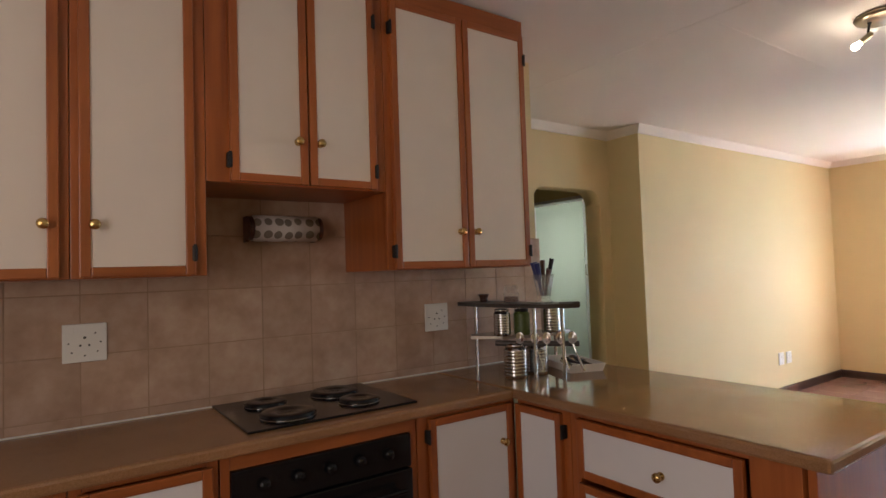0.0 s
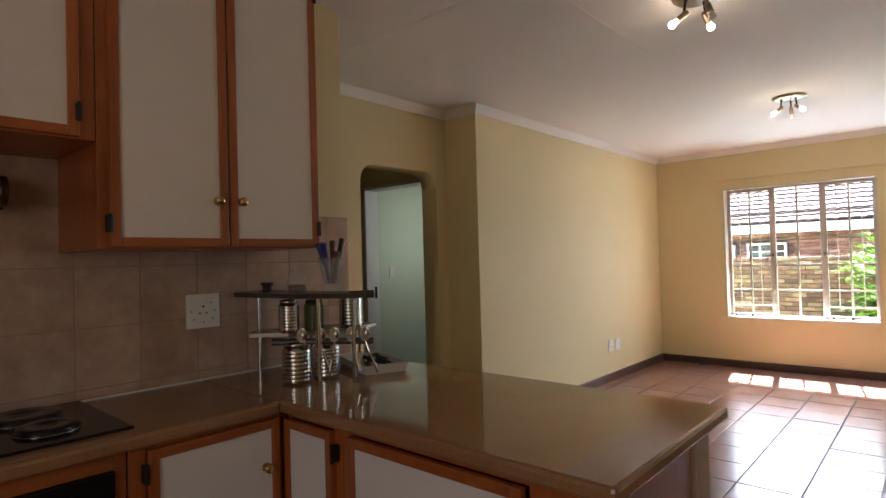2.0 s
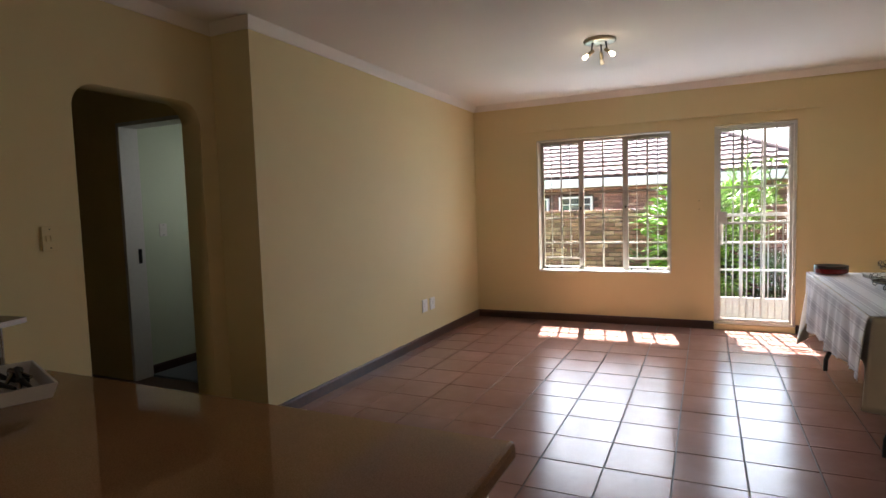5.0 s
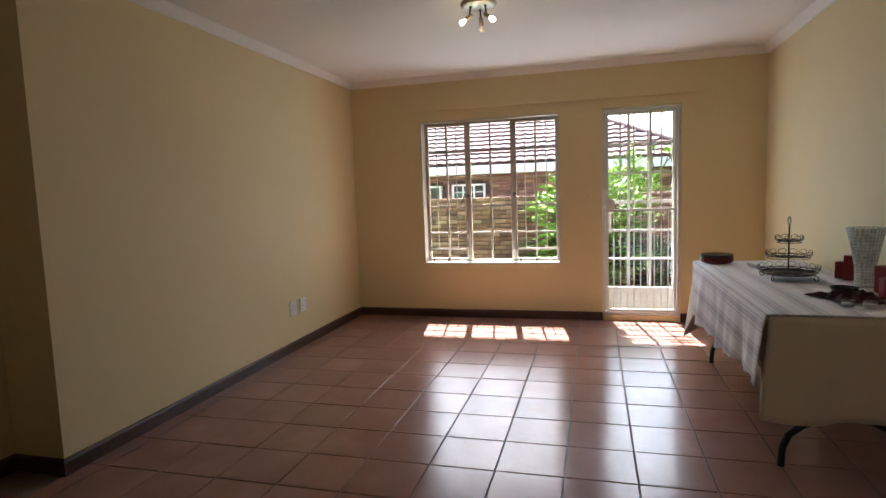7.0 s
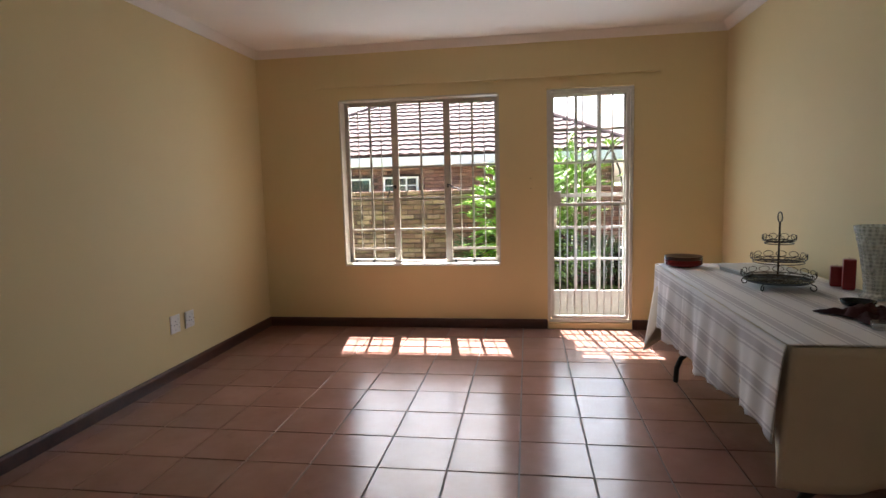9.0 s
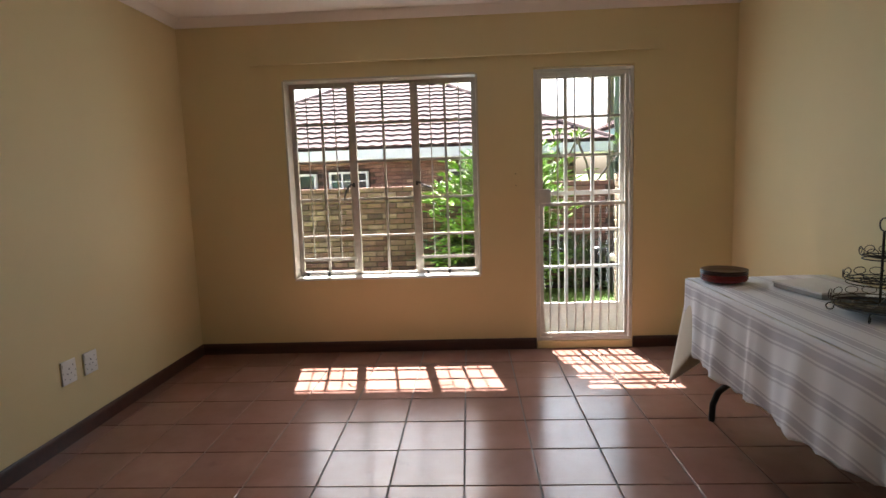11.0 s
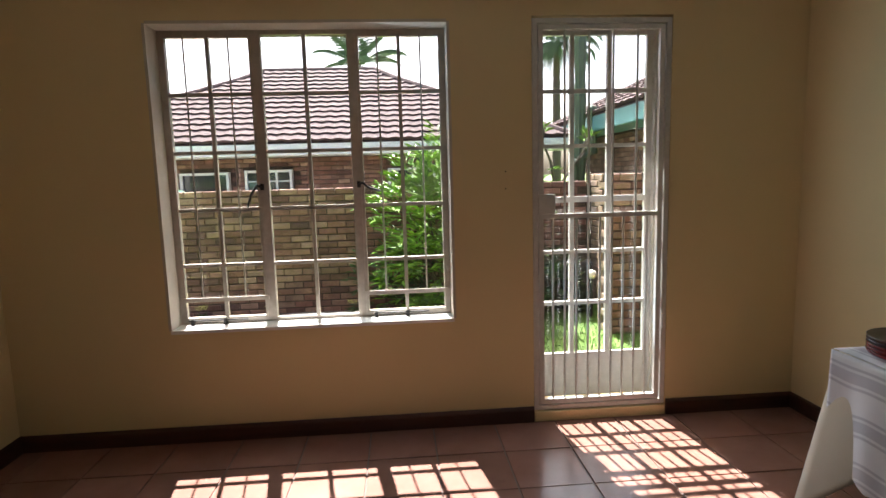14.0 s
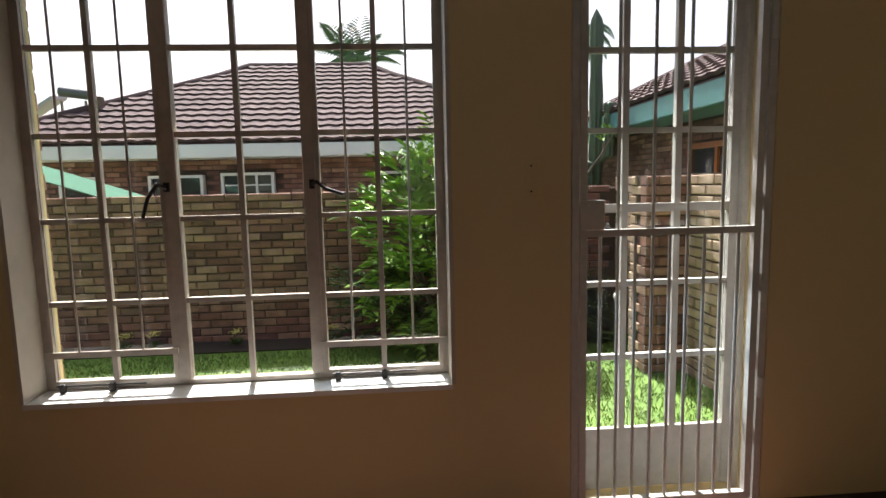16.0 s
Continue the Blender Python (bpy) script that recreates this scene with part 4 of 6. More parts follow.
def paper_towel():
    p = empty("paper_towel_holder", (0, 0, 0), "spotted white paper roll on a dark wooden wall holder", "paper towel holder")
    x0, x1, y, z = -6.705, -6.455, 1.085, 1.570
    for x, s in ((x0 - 0.018, 1), (x1 + 0.002, 1)):
        part("end_arm", rod(bmesh.new(), (x, y, z), (x + 0.016, y, z), 0.045, sides=24), M["dark_wood"], p, "round dark wooden end")
        part("wall_arm", boxes(((x + 0.004, y + 0.03, z - 0.05), (x + 0.016, YT - 0.007, z + 0.05)), bevel=0.004), M["dark_wood"], p)
    paper = material("spotted_paper", None, rough=0.95)
    nt = paper.node_tree
    v = place_coords(nt, (24, 24, 24))
    vo = add(nt, "ShaderNodeTexVoronoi", Scale=1.0, Randomness=0.25)
    nt.links.new(v, vo.inputs["Vector"])
    r = nt.nodes.new("ShaderNodeValToRGB")
    r.color_ramp.interpolation = "CONSTANT"
    r.color_ramp.elements[0].color, r.color_ramp.elements[1].color, r.color_ramp.elements[1].position = (0.20, 0.17, 0.14, 1), (0.58, 0.54, 0.51, 1), 0.42
    nt.links.new(vo.outputs["Distance"], r.inputs["Fac"])
    nt.links.new(r.outputs[0], nt.nodes["Principled BSDF"].inputs["Base Color"])
    roll = rod(bmesh.new(), (x0, y, z), (x1, y, z), 0.050, sides=40)
    for f in roll.faces:
        f.smooth = len(f.verts) == 4
    part("roll", roll, paper, p, "white paper roll printed with grey dots")
    return p


paper_towel()

# ---- table ----
TX0, TX1, TY0, TY1, TZ = -2.79, -0.95, -2.24, -1.53, 0.742


def folding_table():
    t = empty("folding_table", (0, 0, 0), "trestle table with dark curved steel legs under the cloth", "table")
    part("tabletop", boxes(((TX0, TY0, TZ - 0.035), (TX1, TY1, TZ)), bevel=0.005), M["plastic"], t)
    yc = (TY0 + TY1) / 2
    for x in (TX0 + 0.17, TX1 - 0.06):
        for y, s in ((TY1 - 0.095, -1), (TY0 + 0.095, 1)):
            bm = bmesh.new()
            tube(bm, [(x, y, 0.0), (x, y + s * 0.004, 0.09), (x, y + s * 0.03, 0.155), (x, y + s * 0.09, 0.205), (x, y + s * 0.20, 0.255), (x, yc - s * 0.02, 0.275)], 0.016, 12)
            part("leg", bm, M["black_iron"], t, "dark brown bent steel leg")
        up = rod(bmesh.new(), (x, yc + 0.05, 0.27), (x, yc + 0.05, TZ - 0.036), 0.014)
        rod(up, (x, yc - 0.05, 0.27), (x, yc - 0.05, TZ - 0.036), 0.014)
        part("upright", up, M["black_iron"], t)
    return t


folding_table()


def striped(nt, b):
    g = nt.nodes.new("ShaderNodeNewGeometry")
    sp = nt.nodes.new("ShaderNodeSeparateXYZ")
    nt.links.new(g.outputs["Position"], sp.inputs[0])
    sub = nt.nodes.new("ShaderNodeMath")
    sub.operation = "SUBTRACT"
    nt.links.new(sp.outputs[1], sub.inputs[0])
    nt.links.new(sp.outputs[2], sub.inputs[1])
    mul = nt.nodes.new("ShaderNodeMath")
    mul.operation, mul.inputs[1].default_value = "MULTIPLY", 1 / 0.142
    nt.links.new(sub.outputs[0], mul.inputs[0])
    fr = nt.nodes.new("ShaderNodeMath")
    fr.operation = "FRACT"
    nt.links.new(mul.outputs[0], fr.inputs[0])
    r = nt.nodes.new("ShaderNodeValToRGB")
    r.color_ramp.interpolation = "LINEAR"
    w, d = (0.86, 0.85, 0.86, 1), (0.62, 0.60, 0.63, 1)
    stops = [(0.0, w), (0.30, w), (0.32, d), (0.36, d), (0.38, w), (0.42, w), (0.44, d), (0.66, d), (0.68, w), (0.72, w), (0.74, d), (0.78, d), (0.80, w)]
    while len(r.color_ramp.elements) < len(stops):
        r.color_ramp.elements.new(0.5)
    for e, (p, c) in zip(r.color_ramp.elements, stops):
        e.position, e.color = p, c
    nt.links.new(fr.outputs[0], r.inputs["Fac"])
    nt.links.new(r.outputs[0], b.inputs["Base Color"])
    n = add(nt, "ShaderNodeTexNoise", Scale=420.0, Detail=2.0)
    nt.links.new(g.outputs["Position"], n.inputs["Vector"])
    bump(nt, b, n.outputs["Fac"], 0.5, 0.001)


stripe_mat = material("striped_cotton", striped, rough=0.92, sheen=0.2)
beige_mat = material("beige_cotton", plain((0.78, 0.70, 0.56), 0.06, 8, 0.2), rough=0.95, sheen=0.2)


def drape(bm, across, down, point):
    """A sheet of across x down cells; point(u, v) gives each place."""
    grid = [[bm.verts.new(point(i / across, j / down)) for j in range(down + 1)] for i in range(across + 1)]
    for i in range(across):
        for j in range(down):
            f = bm.faces.new((grid[i][j], grid[i + 1][j], grid[i + 1][j + 1], grid[i][j + 1]))
            f.smooth = True
    return bm


def thick(ob, t=0.0025):
    m = ob.modifiers.new("thickness", "SOLIDIFY")
    m.thickness, m.offset = t, 0
    return ob


def under_cloth():
    c = empty("table_cover", (0, 0, 0), "plain beige cloth hanging to knee height over the table end", "tablecloth")
    x0, x1, y0, y1, z = TX0 - 0.008, TX1 + 0.008, TY0 - 0.008, TY1 + 0.008, TZ + 0.004
    bm = bmesh.new()
    v = [bm.verts.new(p) for p in ((x0, y0, z), (x1, y0, z), (x1, y1, z), (x0, y1, z))]
    bm.faces.new(v)
    thick(part("cloth_top", bm, beige_mat, c))

    def near(u, w):
        y = y1 + (y0 - y1) * u
        k = min(1, u * 5)
        wave = (0.014 * math.sin(u * 11 + 0.5) + 0.006 * math.sin(u * 29)) * w * k
        corner = max(0, 1 - u * 4) ** 1.5
        return (x0 - wave - 0.03 * w, y + 0.045 * w * corner, z - (0.45 + 0.012 * math.sin(u * 9)) * w)

    def far(u, w):
        y = y1 + (y0 - y1) * u
        k = max(0, 1 - u * 4)
        return (x1 + (0.015 * math.sin(u * 9) * (1 - k) + 0.03 + 0.05 * k) * w, y + 0.07 * w * k, z - (0.40 + 0.19 * k) * w)

    def front(u, w):
        x = x0 + (x1 - x0) * u
        end = max(0, 1 - u * 22)
        fe = max(0, u * 9 - 8)
        drop = 0.26 + 0.19 * end + 0.33 * fe
        return (x - 0.03 * w * end + 0.08 * w * fe, y1 + (0.004 + 0.041 * end + 0.066 * fe) * w + 0.006 * math.sin(u * 40) * w * (1 - end) * (1 - fe), z - drop * w)

    thick(part("end_drop", drape(bmesh.new(), 48, 14, near), beige_mat, c))
    thick(part("end_drop", drape(bmesh.new(), 48, 12, far), beige_mat, c))
    thick(part("front_drop", drape(bmesh.new(), 72, 12, front), beige_mat, c))
    return c


under_cloth()


def striped_cloth():
    c = empty("striped_tablecloth", (0, 0, 0), "white cotton cloth with grey stripes and scalloped table hem", "tablecloth")
    x0, x1, y0, y1, z = TX0 - 0.004, TX1 + 0.014, TY0 + 0.02, TY1 + 0.018, TZ + 0.011
    bm = bmesh.new()

    def top(u, w):
        return (x0 + (x1 - x0) * u, y0 + (y1 - y0) * w, z + 0.0012 * math.sin(u * 31 + w * 9))

    def front(u, w):
        x = x0 + (x1 - x0) * u
        fold = 0.020 * math.sin(u * 17 + 1.1) + 0.011 * math.sin(u * 41 + 2.0) + 0.006 * math.sin(u * 77) + 0.012 * math.exp(-((u - 0.62) / 0.012) ** 2)
        scallop = 0.011 * abs(math.sin(u * 52))
        drop = 0.335 - 0.05 * math.sin(u * 3.0 + 2.6) - scallop * (w > 0.97)
        return (x - 0.036 * w * max(0, 1 - u * 14) - 0.004 * max(0, 1 - u * 14) + 0.01 * w * math.sin(u * 13), y1 + 0.008 + (0.022 + fold) * w ** 0.7, z - drop * w)

    drape(bm, 90, 6, top)
    drape(bm, 220, 20, front)
    thick(part("cloth", bm, stripe_mat, c))
    return c


striped_cloth()
TT = TZ + 0.0155


def plate_stack():
    s = empty("plate_stack", (-1.07, -1.64, TT), "stack of five dark red plates on the striped cloth", "plates")
    red = material("dark_red_glaze", plain((0.24, 0.02, 0.018), 0.2, 30, 0.05), rough=0.25)
    inner = material("dark_brown_glaze", plain((0.05, 0.022, 0.012), 0.2, 30, 0.05), rough=0.3)
    for k in range(5):
        z = 0.0105 * k
        part("plate", lathe(bmesh.new(), [(0.0, z), (0.080, z), (0.104, z + 0.010), (0.110, z + 0.020), (0.108, z + 0.0215), (0.082, z + 0.0095), (0.0, z + 0.0085)], sides=40), red if k < 3 else inner, s)
    return s


plate_stack()


def flat_box():
    b = empty("flat_box", (-1.36, -1.92, TT), "flat pale grey cardboard box beside the plates", "box", "", 8)
    part("base", boxes(((-0.15, -0.10, 0), (0.15, 0.10, 0.020)), bevel=0.003), material("grey_card", plain((0.42, 0.43, 0.42), 0.08, 12, 0.1), rough=0.6), b)
    part("lid", boxes(((-0.155, -0.105, 0.0205), (0.155, 0.105, 0.030)), bevel=0.002), material("pale_card", plain((0.74, 0.74, 0.72), 0.08, 12, 0.1), rough=0.5), b)
    return b


flat_box()


def cake_stand():
    s = empty("cake_stand", (-1.80, -1.88, TT), "three-tier dark wire cake stand with curled feet", "cake stand")
    wire = material("dark_wire", plain((0.06, 0.045, 0.035), 0.2, 60, 0.2), metal=0.7, rough=0.4)

    def ring(bm, r, z, t=0.0022, n=36, wob=0.0):
        pts = [Vector((r * math.cos(2 * math.pi * k / n), r * math.sin(2 * math.pi * k / n), z + wob * (k % 2))) for k in range(n)]
        for a, b in zip(pts, pts[1:] + pts[:1]):
            rod(bm, a, b, t, sides=6, caps=False)

    part("centre_rod", rod(bmesh.new(), (0, 0, 0.05), (0, 0, 0.315), 0.0045), wire, s)
    tp = bmesh.new()
    n = 28
    pts = [Vector((0.024 * math.cos(2 * math.pi * k / n), 0, 0.338 + 0.024 * math.sin(2 * math.pi * k / n))) for k in range(n)]
    for a, b in zip(pts, pts[1:] + pts[:1]):
        rod(tp, a, b, 0.0028, sides=6, caps=False)
    part("ring_handle", tp, wire, s)
    for r, z, count in ((0.150, 0.052, 16), (0.110, 0.135, 13), (0.063, 0.225, 9)):
        bm = bmesh.new()
        ring(bm, r, z)
        ring(bm, r * 0.98, z - 0.012)
        ring(bm, r * 0.55, z - 0.006)
        for k in range(8):
            a = math.pi * k / 4
            rod(bm, (0.004 * math.cos(a), 0.004 * math.sin(a), z - 0.006), (r * math.cos(a), r * math.sin(a), z), 0.0018, sides=6)
        tier = part("tier", bm, wire, s)
        for k in range(count):
            a = 2 * math.pi * k / count
            lb = bmesh.new()
            m = 10
            loop = []
            for i in range(m + 1):
                t = 2 * math.pi * i / m
                ww = math.pi * r / count * 0.85
                loop.append(Vector(((r + 0.006) * math.cos(a) - ww * math.cos(t) * math.sin(a), (r + 0.006) * math.sin(a) + ww * math.cos(t) * math.cos(a), z + 0.016 + 0.014 * math.sin(t))))
            for p, q in zip(loop, loop[1:]):
                rod(lb, p, q, 0.0015, sides=5, caps=False)
            part("loop", lb, wire, tier)
    for k in range(4):
        a = math.pi / 4 + math.pi * k / 2
        c, sn = math.cos(a), math.sin(a)
        lg = bmesh.new()
        pts = [Vector((c * 0.135, sn * 0.135, 0.045)), Vector((c * 0.150, sn * 0.150, 0.030))]
        pts += [Vector((c * (0.155 + 0.013 * math.cos(t)), sn * (0.155 + 0.013 * math.cos(t)), 0.0155 + 0.013 * math.sin(t))) for t in np.linspace(1.2, -3.6, 10)]
        for p, q in zip(pts, pts[1:]):
            rod(lg, p, q, 0.0025, sides=6)
        part("foot", lg, M["black_iron"], s, "curled black wire foot")
    pl = lathe(bmesh.new(), [(0.0, 0.030), (0.135, 0.030), (0.150, 0.040), (0.148, 0.041), (0.134, 0.033), (0.0, 0.033)], sides=40)
    part("glass_plate", pl, material("grey_glass_plate", plain((0.10, 0.12, 0.14), 0.1, 20, 0.05), rough=0.12), s, "dark grey glass plate")
    return s


cake_stand()


def glass_vase():
    v = empty("glass_vase", (-2.06, -2.16, TT), "tall flared vase of pressed clear glass", "vase")
    bm = bmesh.new()
    prof = [(0.054, 0.0), (0.057, 0.010), (0.044, 0.022)] + [(0.042 + 0.046 * (k / 14) ** 1.6 + 0.0022 * (k % 2), 0.03 + 0.28 * k / 14) for k in range(15)] + [(0.084, 0.312), (0.037, 0.04), (0.0, 0.035)]
    lathe(bm, prof, sides=36)
    m = material("pressed_glass", None, rough=0.12)
    nt = m.node_tree
    nt.nodes["Principled BSDF"].inputs["Base Color"].default_value = (0.80, 0.84, 0.82, 1)
    vo = add(nt, "ShaderNodeTexVoronoi", Scale=60.0, Randomness=0.2)
    nt.links.new(place_coords(nt), vo.inputs["Vector"])
    al = nt.nodes.new("ShaderNodeMapRange")
    al.inputs[2].default_value, al.inputs[3].default_value, al.inputs[4].default_value = 0.7, 0.15, 0.65
    nt.links.new(vo.outputs["Distance"], al.inputs[0])
    nt.links.new(al.outputs[0], nt.nodes["Principled BSDF"].inputs["Alpha"])
    bump(nt, nt.nodes["Principled BSDF"], vo.outputs["Distance"], 1.0, 0.006)
    part("body", bm, m, v)
    return v


glass_vase()
red_wax = material("red_wax", plain((0.26, 0.010, 0.010), 0.15, 20, 0.1), rough=0.4)


def candle(x, y, w, h, label, turn=-22):
    c = empty("candle", (x, y, TT), label, "candle", "red candles", turn)
    part("wax", boxes(((-w / 2, -w / 2, 0), (w / 2, w / 2, h)), bevel=0.004), red_wax, c)
    part("wick", rod(bmesh.new(), (0, 0, h - 0.002), (0.001, 0, h + 0.008), 0.001, sides=6), M["black_iron"], c)
    return c


candle(-1.755, -2.16, 0.052, 0.095, "short square red candle beside the cake stand")
candle(-1.84, -2.17, 0.050, 0.140, "tall square red candle beside the glass vase")
candle(-2.24, -2.18, 0.070, 0.135, "broad square red candle on the striped cloth", 25)
candle(-2.37, -2.13, 0.050, 0.095, "small square red candle on the striped cloth", 5)


def dark_cloth():
    c = empty("folded_napkins", (-2.42, -1.94, TT), "crumpled dark red napkins on the striped cloth", "napkins", "", 20)
    mat = material("dark_red_cloth", plain((0.050, 0.009, 0.010), 0.3, 120, 0.6), rough=0.95)
    for k, (dx, dy, w, d, h, a) in enumerate(((0.0, 0.0, 0.24, 0.17, 0.030, 0.3), (-0.03, -0.02, 0.16, 0.16, 0.045, 1.9))):
        bm = bmesh.new()

        def pt(u, v, dx=dx, dy=dy, w=w, d=d, h=h, a=a, k=k):
            e = min(1, 6 * u, 6 * (1 - u), 6 * v, 6 * (1 - v))
            ridge = abs(math.sin(u * 5.1 + v * 3.3 + a)) * 0.5 + abs(math.sin(v * 7.7 - u * 4.0 + 2 * a)) * 0.35 + 0.15 * math.sin(u * 23 + v * 17)
            return (dx + w * (u - 0.5) * (1 + 0.20 * math.sin(v * 7 + a)), dy + d * (v - 0.5) * (1 + 0.22 * math.sin(u * 8 + a)), 0.003 + 0.004 * k + e * h * (0.25 + 0.75 * ridge))

        drape(bm, 26, 26, pt)
        for f in bm.faces:
            f.smooth = False
        thick(part("napkin", bm, mat, c), 0.003)
    return c


dark_cloth()


def small_glass(x, y, label):
    g = empty("tealight_glass", (x, y, TT), label, "glass", "small glasses")
    part("body", lathe(bmesh.new(), [(0.022, 0.0), (0.026, 0.004), (0.028, 0.030), (0.026, 0.030), (0.022, 0.006), (0.0, 0.005)], sides=20), M["clear_glass"], g)
    part("wax", lathe(bmesh.new(), [(0.0, 0.0055), (0.0215, 0.0055), (0.022, 0.016), (0.0, 0.016)], sides=20), M["plastic"], g)
    return g


for x, y in ((-2.60, -1.88), (-2.62, -1.96), (-2.60, -2.05)):
    small_glass(x, y, "small clear tealight glass near the table end")


def dark_bowl():
    b = empty("bowl", (-2.24, -2.00, TT), "small black shallow bowl on the striped cloth", "bowl")
    part("body", lathe(bmesh.new(), [(0.0, 0.0), (0.035, 0.0), (0.055, 0.012), (0.062, 0.028), (0.058, 0.028), (0.050, 0.014), (0.0, 0.006)], sides=28), M["black_gloss"], b)
    return b


dark_bowl()

# ---- outside ----
GZ = -0.15
bm = bmesh.new()
bmesh.ops.create_grid(bm, x_segments=2, y_segments=2, size=1500, matrix=Matrix.Translation((0, 0, GZ)))
structure("ground", bm, M["grass"], "green lawn")

mortar = material("mortar", plain((0.072, 0.05, 0.038), 0.2, 50, 0.5), rough=0.95)
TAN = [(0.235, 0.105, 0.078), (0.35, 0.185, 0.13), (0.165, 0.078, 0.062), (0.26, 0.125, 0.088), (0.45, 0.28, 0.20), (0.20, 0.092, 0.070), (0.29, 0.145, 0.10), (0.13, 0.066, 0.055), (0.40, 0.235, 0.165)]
# Paler brick set: sunlight on the +y faces is put into the colour.
SUNLIT = [(0.40, 0.275, 0.18), (0.47, 0.34, 0.235), (0.43, 0.305, 0.20), (0.34, 0.22, 0.145)]
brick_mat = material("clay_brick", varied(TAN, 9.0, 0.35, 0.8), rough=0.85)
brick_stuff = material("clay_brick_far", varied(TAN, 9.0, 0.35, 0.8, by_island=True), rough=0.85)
sunlit_brick = material("pale_clay_brick", varied(SUNLIT, 9.0, 0.3, 0.8), rough=0.85)
roof_mat = material("maroon_roof_tile", varied([(0.078, 0.050, 0.050), (0.104, 0.068, 0.067), (0.090, 0.058, 0.058)], 5.0, 0.15, 0.3), rough=0.85, spec=0.15)
roof_stuff = material("maroon_roof_tile_far", varied([(0.078, 0.050, 0.050), (0.104, 0.068, 0.067), (0.090, 0.058, 0.058)], 5.0, 0.15, 0.3, by_island=True), rough=0.85, spec=0.15)
BL, BH, BP, BC = 0.190, 0.062, 0.200, 0.0730


def brick_mesh(seed):
    rng = random.Random(seed)
    bm = bmesh.new()
    box(bm, (0, 0, 0), (BL, 0.10, BH))
    bmesh.ops.bevel(bm, geom=[e for e in bm.edges if all(v.co.y < 0.01 for v in e.verts)], offset=0.006, segments=1, affect="EDGES")
    for v in bm.verts:
        if v.co.y < 0.02:
            v.co += Vector((rng.uniform(-0.002, 0.002), rng.uniform(-0.004, 0.002), rng.uniform(-0.002, 0.002)))
    me = bpy.data.meshes.new("brick")
    bm.to_mesh(me)
    bm.free()
    return me


BRICKS = [brick_mesh(k) for k in range(5)]
SUNLIT_BRICKS = [brick_mesh(k + 9) for k in range(4)]
for _m in BRICKS:
    _m.materials.append(brick_mat)
for _m in SUNLIT_BRICKS:
    _m.materials.append(sunlit_brick)


def brick_skin(parent, origin, turn, length, height, nearest, rest_name="brickwork", holes=(), kinds=BRICKS):
    """Bricks whose faces look along -y before the turn. nearest(u, z) picks those that are parts; the others are joined."""
    rng = random.Random(len(parent.name) + int(length * 10))
    base = pose(*origin, 0, 0, turn)
    far_v, far_f = [], []
    proto = BRICKS[0]
    count = 0
    for c in range(int(height / BC + 0.3)):
        off = -BP / 2 if c % 2 else 0.0
        for i in range(int(length / BP) + 2):
            u, z = off + i * BP, c * BC
            if u < -0.001 - BP / 2 or u + BL > length + 0.02 or any(a < u + BL / 2 < b and q < z + BH / 2 < r for a, b, q, r in holes):
                continue
            m = Matrix.Translation((max(u, 0), rng.uniform(-0.004, 0.004), z)) @ Matrix.Diagonal((1 if u >= 0 else 0.48, 1, 1, 1))
            if nearest(u, z) and count < 300:
                b = new("brick", rng.choice(kinds))
                b.parent = parent
                b.matrix_world = base @ m
                count += 1
            else:
                n = len(far_v)
                me = rng.choice(BRICKS)
                far_v += [tuple(base @ m @ v.co) for v in me.vertices]
                far_f += [[n + k for k in p.vertices] for p in me.polygons]
    if far_v:
        me = bpy.data.meshes.new(rest_name)
        me.from_pydata(far_v, [], far_f)
        me.materials.append(brick_stuff)
        ob = new(rest_name, me)
        ob.parent = parent
        tagged(ob, kind="stuff")
    return count


def face_brick_wall(name, core_lo, core_hi, origin, turn, length, height, nearest, label, holes=(), kinds=BRICKS):
    w = structure(name, boxes((core_lo, core_hi)), mortar, label)
    brick_skin(w, origin, turn, length, height, nearest, holes=holes, kinds=kinds)
    return w


WX, SY = 3.7, -2.35
# house eave over the window
structure("eave", boxes(((OUT + 0.12, YR - 0.6, 2.36), (0.96, YL + 1.5, 2.42)), ((0.94, YR - 0.6, 2.31), (0.965, YL + 1.5, 2.47))), M["white"], "white painted eave board above the window")
structure("wall_outer_leaf", boxes(((OUT, YR - 0.4, -0.3), (OUT + 0.10, D0 - 0.006, 2.5)), ((OUT, D1 + 0.006, -0.3), (OUT + 0.10, W0 - 0.006, 2.5)), ((OUT, W1 + 0.11, -0.3), (OUT + 0.10, YL + 1.2, 2.5)), ((OUT, W0 - 0.006, -0.3), (OUT + 0.10, W1 + 0.10, WZ0 - 0.03)), ((OUT, D0 - 0.006, DZ1 + 0.01), (OUT + 0.10, D1 + 0.006, 2.5)), ((OUT, W0 - 0.006, WZ1 + 0.01), (OUT + 0.10, W1 + 0.10, 2.5))), mortar, "mortar bed of the outer brick leaf")
